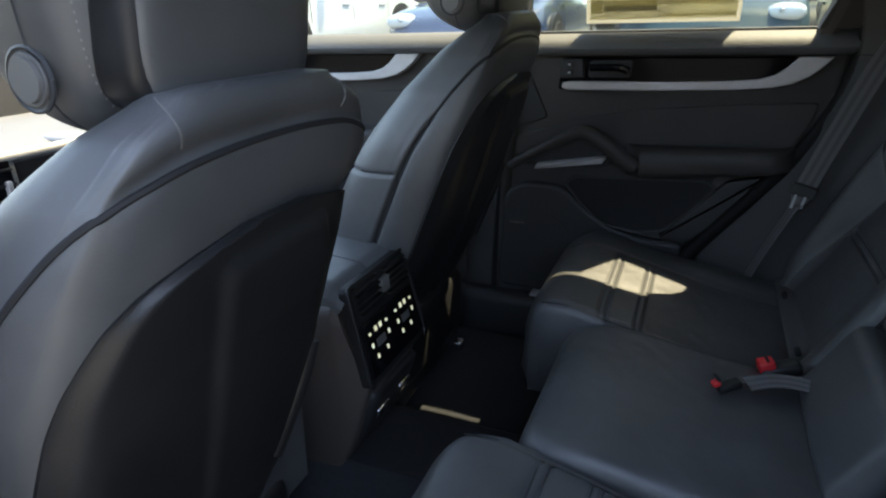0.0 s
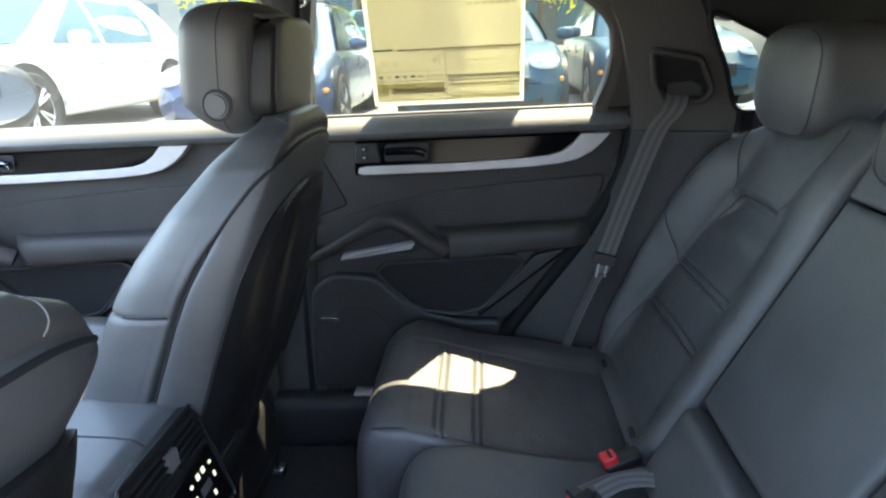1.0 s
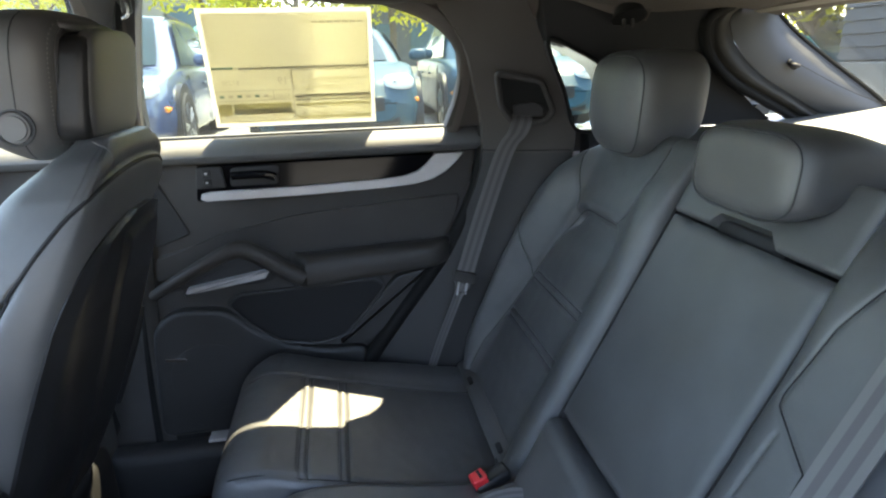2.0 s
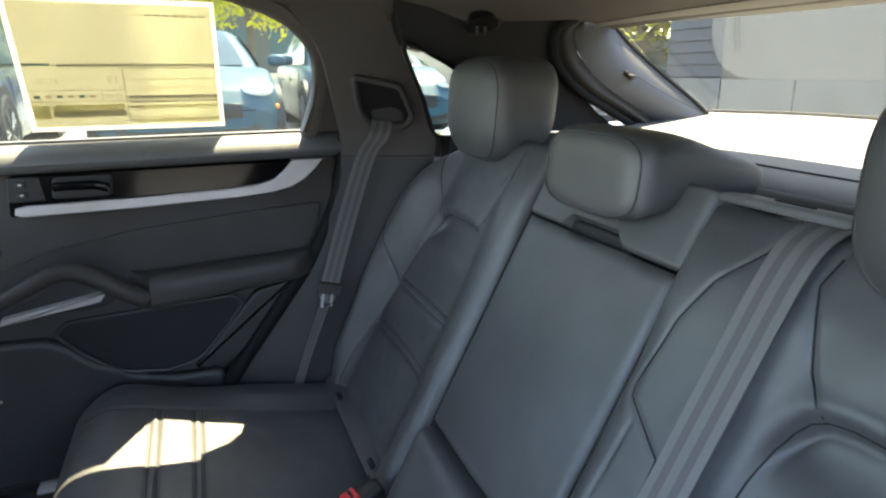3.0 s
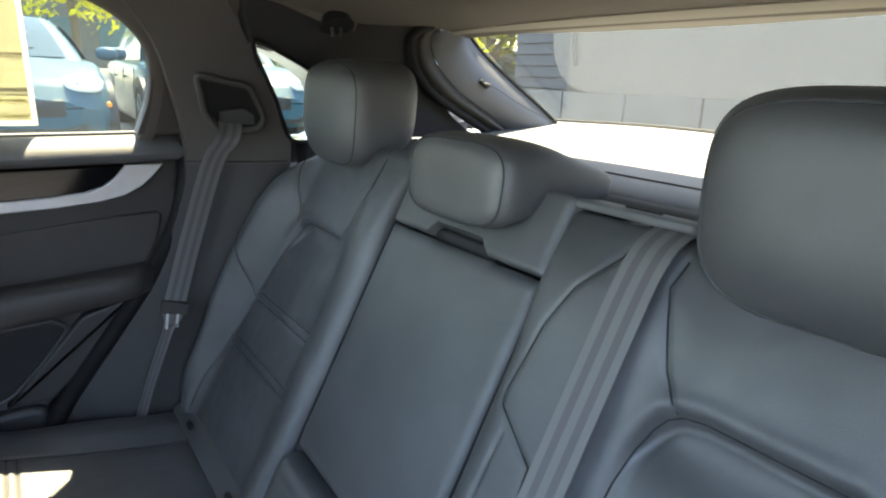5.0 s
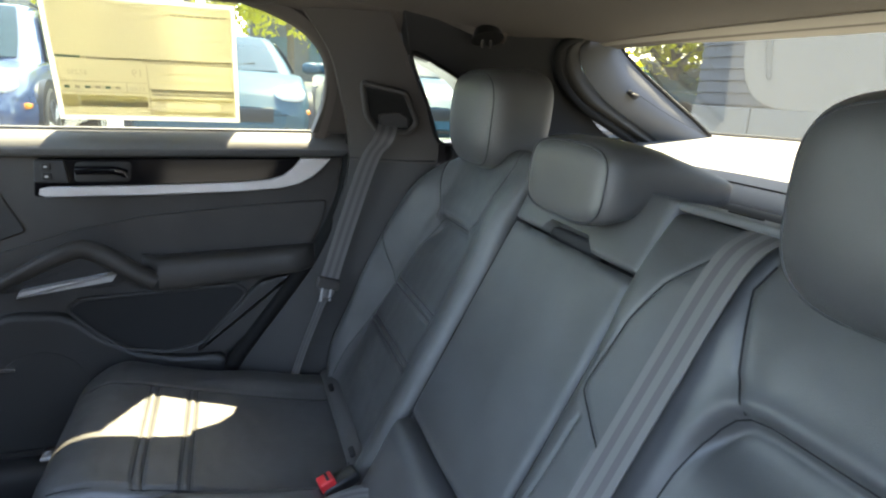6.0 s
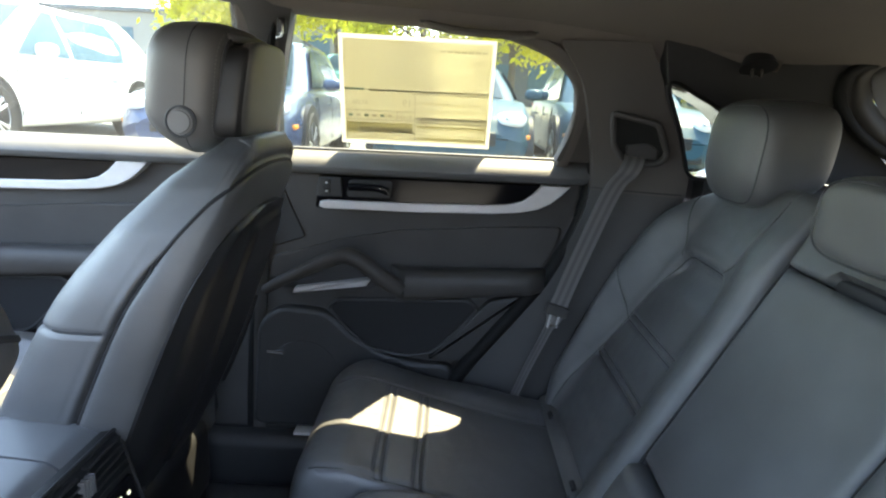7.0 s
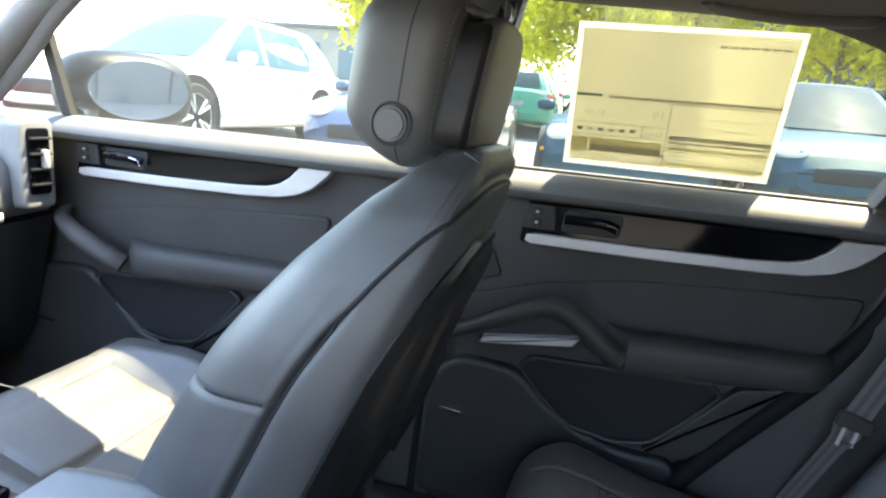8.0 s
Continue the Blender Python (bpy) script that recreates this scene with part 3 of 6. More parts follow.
for s, word in ((1, "passenger's"), (-1, "driver's")):
    upright(f"pillar_{1 if s == 1 else 2}", [((-0.645, 0.775), (-0.60, 0.775), 0.0), ((-0.635, 0.770), (-0.585, 0.770), 0.45), ((-0.625, 0.755), (-0.545, 0.755), 0.93),
            ((-0.612, 0.715), (-0.515, 0.715), 1.10), ((-0.60, 0.665), (-0.475, 0.660), 1.25), ((-0.61, 0.63), (-0.45, 0.625), 1.32)],
            DARKTRIM, f"dark trim of the {word} centre pillar", side=s)
    rear_pillar = upright(f"pillar_{3 if s == 1 else 4}", [((-0.15, 0.770), (0.36, 0.69), 0.10), ((-0.07, 0.768), (0.36, 0.69), 0.30), ((0.045, 0.766), (0.42, 0.69), 0.47), ((0.128, 0.758), (0.44, 0.672), 0.58), ((0.210, 0.745), (0.46, 0.655), 0.70), ((0.262, 0.725), (0.470, 0.640), 0.84), ((0.268, 0.71), (0.478, 0.630), 0.95),
            ((0.245, 0.690), (0.438, 0.622), 1.05), ((0.215, 0.668), (0.388, 0.612), 1.15), ((0.15, 0.640), (0.34, 0.595), 1.24)],
            PILLAR, f"grey trim of the {word} rear pillar", side=s)
    # below the seam a darker plastic puts the pillar's shade into the colour
    rear_pillar.data.materials.append(DOORLOW)
    for face_ in rear_pillar.data.polygons:
        face_.material_index = 1 if face_.center.z < 0.90 else 0
    cross = [(lerp(0.268, 0.470, k / 12), s * (lerp(0.716, 0.636, k / 12) - 0.012 * math.sin(math.pi * k / 12) - 0.0005), 0.900) for k in range(13)]
    part("seam", tube(cross, 0.0016, 6), SEAM_SHADE, rear_pillar)
    # trim from the roof edge down to the windows
    rings = []
    for i in range(40):
        x = lerp(-1.36, 0.62, i / 39)
        y = rail_y(x)
        z = roof_z(x, y)
        drop = line1([(-1.75, 0.02), (-1.2, 0.01), (-0.5, 0.012), (0.0, 0.016), (0.25, 0.020), (0.62, 0.03)], x)
        rings.append([(x, s * (y - 0.045), z + 0.014), (x, s * (y - 0.03), z - 0.004), (x, s * (y + 0.0), z - drop), (x, s * (y + 0.02), z - drop - 0.002), (x, s * (y + 0.034), z - drop + 0.012), (x, s * (y + 0.034), z + 0.05), (x, s * (y - 0.045), z + 0.05)])
    solo(f"trim_{1 if s == 1 else 2}", loft(rings), LINER, "fabric covered roof edge above the doors", "roof trim", "structure")
    # quarter window behind the rear pillar
    qw = thing(f"window_{1 if s == 1 else 2}", (0.5, s * 0.62, 0.95), "small fixed quarter window beside the rear seat", "quarter window", "", "structure")
    Q = [(0.478, 0.950), (0.435, 1.045), (0.388, 1.152), (0.46, 1.128), (0.52, 1.095), (0.555, 1.05), (0.565, 0.962)]
    quarter = lambda x, y, z, s=s: (x, s * (y - 0.20 * (z - 0.95)), z)
    pb = prism(Q, 0.630, 0.634, 0, quarter)
    q = part("window_pane", pb, WINDOW, qw)
    q.visible_shadow = False
    seal = spline([quarter(x, 0.622, z) for x, z in Q], 60, True)
    part("window_seal", tube(seal + seal[:1], 0.0045, 6), RUBBER, qw)
    loop_q = [(q.x, q.y) for q in spline([(x, z, 0) for x, z in Q], 48, True)]
    cq = (0.47, 1.04)
    wide = [(cq[0] + (x - cq[0]) * 1.9, cq[1] + (z - cq[1]) * 1.7) for x, z in loop_q]
    # unseen outer sheet, widened to keep the sun off the rear seat
    part("outer_sun_block", loft([[quarter(x, 0.634, z) for x, z in loop_q], [quarter(x, 0.742, z) for x, z in loop_q], [quarter(x, 0.748, z) for x, z in wide], [quarter(x, 0.760, z) for x, z in wide]], False), PAINT, qw, "dark outer surround, unseen, added to block sun")
    # lining behind the quarter window, down to the load cover
    solo(f"wall_{1 if s == 1 else 2}", prism([(0.52, 0.20), (0.52, 0.945), (0.665, 0.955), (0.78, 0.96), (0.80, 0.94), (1.5, 0.90), (1.5, 0.20)], 0.640, 0.70, 0.004, lambda x, y, z, s=s: (x, s * y, z)),
         SOFT_D, "dark side lining of the load space", "side lining", "structure")
    up = [(0.388, 1.152), (0.36, 1.28), (0.82, 1.25), (0.80, 1.14), (0.86, 1.05), (0.93, 0.99), (1.0, 0.945), (0.575, 0.945), (0.563, 1.05), (0.525, 1.098), (0.462, 1.132)]
    solo(f"wall_{3 if s == 1 else 4}", prism(up, 0.612, 0.66, 0.003, lambda x, y, z, s=s: (x, s * (y - 0.10 * (z - 0.95)), z)), SEAM_SHADE,
         "dark lining between quarter window and tailgate", "side lining", "structure")
    solo(f"baseboard_{1 if s == 1 else 2}", rbox((-0.75, s * 0.735, 0.07), (2.5, 0.085, 0.16), 0.03, 4), SOFT_D, "dark door sill trim along the floor", "sill trim", "structure")
    solo(f"trim_{3 if s == 1 else 4}", rbox((-0.40, s * 0.748, 0.152), (0.20, 0.05, 0.012), 0.004), ALU, "metal scuff plate on the door sill", "scuff plate", "structure")

# outer body side behind the trims
for s in (1, -1):
    rear_outer = [(0.22, 0.80), (0.252, 1.09), (0.245, 1.17), (0.19, 1.255), (0.06, 1.305), (0.08, 1.33), (0.36, 1.27), (0.39, 1.155), (0.436, 1.045), (0.48, 0.80)]
    solo(f"wall_{9 if s == 1 else 10}", prism(rear_outer, 0.0, 0.02, 0.0, lambda x, y, z, s=s: (x, s * (glass_y(z) + 0.003 + y - 0.33 * max(0, x - 0.24)), z)), PAINT, "dark painted outer rear pillar", "body side", "structure")
    mid_outer = [(-0.64, 0.93), (-0.625, 1.31), (-0.455, 1.32), (-0.485, 1.28), (-0.505, 1.20), (-0.53, 1.05), (-0.54, 0.93)]
    solo(f"wall_{11 if s == 1 else 12}", prism(mid_outer, 0.0, 0.03, 0.0, lambda x, y, z, s=s: (x, s * (glass_y(z) + 0.012 + y), z)), PAINT, "dark painted outer centre pillar", "body side", "structure")
for s in (1, -1):
    outer = [(-2.2, -0.15), (-2.2, 0.93), (1.5, 0.93), (1.5, -0.15)] if s == 1 else [(-2.2, -0.15), (-2.2, 0.93), (-2.05, 0.93), (-2.05, 0.10), (-0.66, 0.10), (-0.64, 0.93), (-0.56, 0.93), (-0.60, 0.10), (0.0, 0.10), (0.10, 0.40), (0.30, 0.93), (1.5, 0.93), (1.5, -0.15)]
    solo(f"wall_{7 if s == 1 else 8}", prism(outer, 0.905, 0.93, 0.004, lambda x, y, z, s=s: (x, s * y, z)), PAINT, "dark painted outer body side", "body side", "structure")
solo("floor_3", rbox((-0.35, 0, -0.10), (3.7, 1.80, 0.05), 0.01), PAINT, "dark underside of the car", "underbody", "structure")

# tailgate: leaning rear window between two trimmed pillars
tail = thing("window_3", (1.15, 0, 1.0), "leaning rear window in the closed tailgate", "rear window", "", "structure")
def gate(u, v, off=0.0):
    """Across u from -1 to 1, up v from 0 at the lower edge of the glass to 1 at the upper."""
    x = lerp(1.335, 1.005, v) - 0.058 * u * u
    z = lerp(0.955, 1.214, v) + 0.010 * u * u * v
    return (x + 0.58 * off, u * 0.625, z + 0.81 * off)


gl = slab(lambda u, v: gate(lerp(-1, 1, u), v, 0.02), 24, 10, lambda u, v: gate(lerp(-1, 1, u), v, 0.024))
g = part("window_pane", gl, REARGLASS, tail)
g.visible_shadow = False
GLASS_EDGE = [(0.0, (1.265, 0.540, 0.962)), (0.2, (1.205, 0.552, 1.012)), (0.5, (1.115, 0.578, 1.080)), (0.8, (1.02, 0.600, 1.152)), (1.0, (0.95, 0.606, 1.212))]
SEAL_EDGE = [(0.0, (1.04, 0.605, 0.955)), (0.2, (0.95, 0.602, 1.000)), (0.5, (0.850, 0.602, 1.053)), (0.7, (0.788, 0.604, 1.115)), (0.86, (0.773, 0.604, 1.175)), (0.94, (0.795, 0.602, 1.203)), (1.0, (0.835, 0.598, 1.217))]
for s in (1, -1):
    def along(edge, v, s=s):
        q = [line1([(t, p[k]) for t, p in edge], v) for k in range(3)]
        return Vector((q[0], s * q[1], q[2]))
    def dpil(a, b, v, out, s=s):
        p, q = along(SEAL_EDGE, v), along(GLASS_EDGE, v)
        def f(u, out=out):
            t = lerp(a, b, u)
            r = p.lerp(q, t) + Vector((-0.006, -s * 0.022, 0)) * math.sin(math.pi * u)
            return r + Vector((0.01, s * 0.035, 0.02)) * out
        return f
    part("pillar_trim", slab(lambda u, v: dpil(0.05, 0.30, v, 0)(u), 8, 24, lambda u, v: dpil(0.05, 0.30, v, 1)(u)), DARKTRIM, tail, "dark inner band beside the rear window")
    part("glass_trim", slab(lambda u, v: dpil(0.31, 1.0, v, 0)(u), 8, 24, lambda u, v: dpil(0.31, 1.0, v, 1)(u)), SKYTRIM, tail, "grey trim along the rear glass")
    part("glass_edge", tube([along(GLASS_EDGE, v / 24) for v in range(25)], 0.006, 6), RUBBER, tail)
    part("rubber_seal", tube([along(SEAL_EDGE, v / 24) + Vector((-0.006, -s * 0.016, 0)) for v in range(25)], 0.012, 10), RUBBER, tail, "black rubber seal of the tailgate")
    br = along(SEAL_EDGE, 0.55).lerp(along(GLASS_EDGE, 0.55), 0.62) + Vector((-0.01, -s * 0.026, 0))
    part("strut_bracket", rbox(br, (0.030, 0.014, 0.012), 0.004, 2, (0, 35, 0)), SHELL, tail)
    part("strut_eye", tube([br + Vector((-0.008, -s * 0.006, 0)), br + Vector((0.012, -s * 0.010, -0.004))], 0.005, 8), SOFT, tail)
    part("blind_cord", tube(spline([br + Vector((0.01, -s * 0.012, 0)), Vector((1.12, s * 0.53, 1.02)), Vector((1.24, s * 0.50, 0.972))], 16), 0.0009, 6), SOFT, tail)
head = []
for i in range(33):
    u = lerp(-1, 1, i / 32)
    a = Vector(gate(u * 0.995, 1.0))
    y = a.y
    head.append([(0.885, y, roof_z(0.885, y) + 0.008), (0.885, y, roof_z(0.885, y) - 0.003), (0.90, y, roof_z(0.90, y) - 0.007), (a.x - 0.005, y, a.z - 0.016), (a.x + 0.004, y, a.z - 0.004), (a.x + 0.0, y, a.z + 0.03), (0.885, y, roof_z(0.885, y) + 0.05)])
part("header_trim", loft(head), HEADER, tail, "light grey trim along the roof's rear edge")
part("tailgate_panel", slab(lambda u, v: (lerp(1.34, 1.40, v) - 0.06 * lerp(-1, 1, u) ** 2, lerp(-0.66, 0.66, u), lerp(0.965, 0.25, v)), 16, 6,
                            lambda u, v: (lerp(1.40, 1.46, v) - 0.06 * lerp(-1, 1, u) ** 2, lerp(-0.68, 0.68, u), lerp(0.965, 0.25, v))), SOFT_D, tail, "dark tailgate lining")

for s in (1, -1):
    solo(f"wall_{13 if s == 1 else 14}", rbox((0.84, s * 0.665, 1.25), (0.34, 0.13, 0.04), 0.01), PAINT, "dark outer roof edge beside the tailgate", "body side", "structure")
# load cover
def cover(u, v):
    x = lerp(0.735, 1.345, u) - 0.06 * lerp(-1, 1, v) ** 2 * u
    z = curve1([(0.0, 0.896), (0.02, 0.912), (0.06, 0.926), (0.12, 0.935), (1.0, 0.985)], u)
    y = lerp(-0.64, 0.64, v)
    return (x, y, z + 0.004 * math.sin(y * 7) * u)


lc = thing("load_cover", (1.0, 0, 0.93), "grey load cover stretched behind the rear seats", "load cover")
part("cover_sheet", slab(cover, 40, 30, lambda u, v: (cover(u, v)[0], cover(u, v)[1], cover(u, v)[2] - 0.02)), COVER, lc)
part("cassette", tube([(0.725, lerp(-0.60, 0.60, k / 8), 0.893) for k in range(9)], 0.034, 14, (1.3, 0.9)), SEAM_SHADE, lc, "dark roller cassette")
part("cover_fold", tube([tuple(Vector(cover(0.165, k / 24)) + Vector((0, 0, 0.0005))) for k in range(25)], 0.0022, 6), SOFT, lc)
part("pull_edge", tube([tuple(Vector(cover(0.985, k / 24)) + Vector((0, 0, 0.002))) for k in range(25)], 0.006, 8), SOFT, lc)
solo("floor_2", rbox((0.95, 0, 0.22), (0.95, 1.28, 0.04), 0.005), CARPET, "carpeted load floor", "load floor", "structure")
solo("wall_5", rbox((0.62, 0, 0.55), (0.03, 1.26, 0.66), 0.005), CARPET, "carpeted back of the rear seats", "partition", "structure")

# front end: dashboard, windscreen, scuttle
dash = thing("dashboard", (-1.8, 0, 0.3), "grey padded dashboard with upright side vents", "dashboard")
rings = []
for i in range(31):
    y = lerp(-0.74, 0.74, i / 30)
    bow = 0.05 * (1 - (y / 0.74) ** 2)
    low = 0.17 * smooth((0.60 - abs(y)) / 0.15)
    pr = [(-2.2, 0.70), (-1.75, 0.70), (-1.68, 0.715), (-1.655, 0.75), (-1.655, 0.79), (-1.66, 0.84), (-1.70, 0.885), (-1.80, 0.915), (-2.0, 0.93), (-2.2, 0.92)]
    rings.append([(x + bow, y, z - low * smooth((z - 0.70) / 0.2)) for x, z in pr])
part("dash_body", loft(rings), SILL, dash, "grey padded dashboard top")
part("glovebox", slab(lambda u, v: (lerp(-1.66, -1.78, v) + 0.05 * (1 - lerp(-1, 1, u) ** 2) - 0.03 * smooth((v - 0.8) / 0.2), lerp(-0.74, 0.74, u), lerp(0.705, 0.30, v)), 30, 12,
                      lambda u, v: (-2.15, lerp(-0.74, 0.74, u), lerp(0.705, 0.30, v))), SOFT_D, dash, "dark lower dashboard with glovebox")
part("trim_strip", tube([(-1.652 + 0.05 * (1 - (y / 0.74) ** 2), y, 0.725) for y in (lerp(-0.58, 0.58, k / 20) for k in range(21))], 0.008, 8, (0.6, 1.4)), ALU, dash, "aluminium strip along the dashboard")
for y, dz in ((0.66, 0.0), (-0.66, 0.0), (0.12, -0.215), (-0.12, -0.215)):
    v = part("air_vent", prism(fillet([(y - 0.045, 0.74 + dz), (y - 0.045, 0.955 + dz), (y + 0.045, 0.955 + dz), (y + 0.045, 0.74 + dz)], 0.02), -1.605, -1.80, 0.008, lambda a, b, c: (b, a, c)), VENT, dash, "upright satin grey air vent housing")
    part("vent_opening", prism(fillet([(y - 0.028, 0.775 + dz), (y - 0.028, 0.935 + dz), (y + 0.028, 0.935 + dz), (y + 0.028, 0.775 + dz)], 0.01), -1.600, -1.62, 0.002, lambda a, b, c: (b, a, c)), GLOSS, v)
    for k in range(4):
        part("vane", rbox((-1.596, y, 0.80 + dz + 0.037 * k), (0.012, 0.054, 0.006), 0.002, 2), SHELL, v)
    part("thumb_slide", rbox((-1.592, y + 0.008, 0.862 + dz), (0.016, 0.014, 0.045), 0.004, 2), ALU, v)
for k in range(5):
    part("knob", rbox((-1.615, -0.42 + 0.05 * k, 0.72), (0.03, 0.028, 0.028), 0.009, 3), CHROME, dash)
ws = solo("window_4", slab(lambda u, v: (lerp(-2.15, -1.34, v) - 0.02, lerp(-0.70, 0.70, u) * lerp(1.0, 0.90, v), lerp(0.93, 1.345, v)), 12, 6,
                           lambda u, v: (lerp(-2.15, -1.34, v) - 0.022, lerp(-0.70, 0.70, u) * lerp(1.0, 0.90, v), lerp(0.93, 1.345, v) + 0.004)), WINDSCREEN, "raked windscreen", "windscreen", "structure")
ws.visible_shadow = False
solo("wall_6", rbox((-2.16, 0, 0.45), (0.06, 1.6, 0.98), 0.01), SOFT_D, "dark firewall in front of the footwells", "firewall", "structure")
for s in (1, -1):
    a = spline([(-2.06, s * 0.74, 0.90), (-1.85, s * 0.725, 1.05), (-1.64, s * 0.70, 1.195), (-1.46, s * 0.675, 1.295), (-1.32, s * 0.655, 1.370)], 24)
    solo(f"pillar_{5 if s == 1 else 6}", tube(a, 0.045, 12, (0.75, 1.0)), TRIM, "grey trim of the windscreen pillar", "pillar trim", "structure")
from mathutils.bvhtree import BVHTree


# ---------------------------------------------------------------- rear seats
DU, DN = Vector((0.461, 0, 0.887)), Vector((-0.887, 0, 0.461))
B0 = Vector((0.22, 0, 0.33))


def on_back(y, v, h=0.0):
    p = B0 + DU * v + DN * h
    return Vector((p.x, y, p.z))


def groove(d, w=0.0035, depth=0.005):
    return -depth * math.exp(-(d / w) ** 2)


def poly_dist(pts, y, v):
    """Distance from (y, v) to an open polyline."""
    best = 9.0
    for (a, b), (c, d) in zip(pts, pts[1:]):
        L = (c - a) ** 2 + (d - b) ** 2
        t = max(0, min(1, ((y - a) * (c - a) + (v - b) * (d - b)) / L))
        best = min(best, math.hypot(y - a - t * (c - a), v - b - t * (d - b)))
    return best


INSET = [(0.262, -0.05), (0.264, 0.11), (0.272, 0.20), (0.279, 0.31), (0.285, 0.42), (0.291, 0.462), (0.298, 0.486), (0.308, 0.502), (0.322, 0.511), (0.345, 0.515), (0.470, 0.515), (0.490, 0.510), (0.504, 0.496), (0.540, 0.41), (0.568, 0.31), (0.594, 0.20), (0.616, 0.10), (0.628, -0.05)]
DRIVER_SHIFT = 0.086


def inside(poly, y, v):
    hit = False
    for i in range(len(poly)):
        (a, b), (c, d) = poly[i - 1], poly[i]
        if (b > v) != (d > v) and y < (c - a) * (v - b) / (d - b) + a:
            hit = not hit
    return hit


def back_h(yy, v, s=1):
    """Relief of an outer rear backrest; yy counts from the car's middle. The driver's side is a little wider at its inner bolster."""
    y = yy - (DRIVER_SHIFT * smooth((yy - 0.20) / 0.16) if s < 0 else 0.0)
    yo = line1([(-0.05, 0.590), (0.20, 0.582), (0.31, 0.568), (0.41, 0.540), (0.50, 0.515), (0.60, 0.50)], v)
    h = 0.012 + 0.060 * smooth((y - yo) / 0.095) * smooth((0.73 - v) / 0.26) * smooth((v + 0.12) / 0.22)
    h += 0.018 * smooth((0.300 - y) / 0.07) * smooth((0.72 - v) / 0.2) * smooth((y - 0.17) / 0.05)
    h += 0.012 * math.exp(-((v - 0.60) / 0.09) ** 2)
    d = poly_dist(INSET, y, v)
    sd = -d if inside(INSET, y, v) else d
    top = smooth((v - 0.42) / 0.07)
    h -= (0.005 + 0.017 * top) * smooth((0.005 - sd) / lerp(0.018, 0.016, top)) + (0.004 + 0.006 * top) * math.exp(-(sd / lerp(0.005, 0.009, top)) ** 2)
    h += 0.006 * top * smooth((0.56 - v) / 0.03) * math.exp(-(max(sd, 0) / 0.02) ** 2) * smooth((sd + 0.002) / 0.010)
    if sd < -0.004:
        for c in (0.308, 0.326, 0.192, 0.210):
            h += groove(v - c, 0.0040, 0.0065)
    if v > 0.50:
        for line in HEAD_SEAMS:
            h += groove(poly_dist(line, y, v), 0.0040, 0.0026)
    h += groove(poly_dist(FLANK_SEAM, y, v), 0.0036, 0.0024)
    if s < 0:
        h += groove(poly_dist(INNER_SEAM, yy, v), 0.0036, 0.0024)
        h += groove(poly_dist(INNER_BRANCH, yy, v), 0.0028, 0.0025)
    h += 0.0018 * noise.noise((y * 11, v * 11, 3)) + 0.0008 * noise.noise((y * 34, v * 34, 5))
    return h


HEAD_SEAMS = ([(0.282, 0.72), (0.268, 0.625), (0.296, 0.545), (0.318, 0.512)], [(0.575, 0.72), (0.560, 0.62), (0.506, 0.505)])
FLANK_SEAM = [(0.66, 0.43), (0.605, 0.35), (0.568, 0.31)]
INNER_SEAM = [(0.300, 0.69), (0.288, 0.640), (0.252, 0.591), (0.230, 0.535), (0.212, 0.440), (0.216, 0.428), (0.284, 0.384), (0.290, 0.30)]
INNER_BRANCH = [(0.233, 0.400), (0.226, 0.295), (0.215, 0.20)]


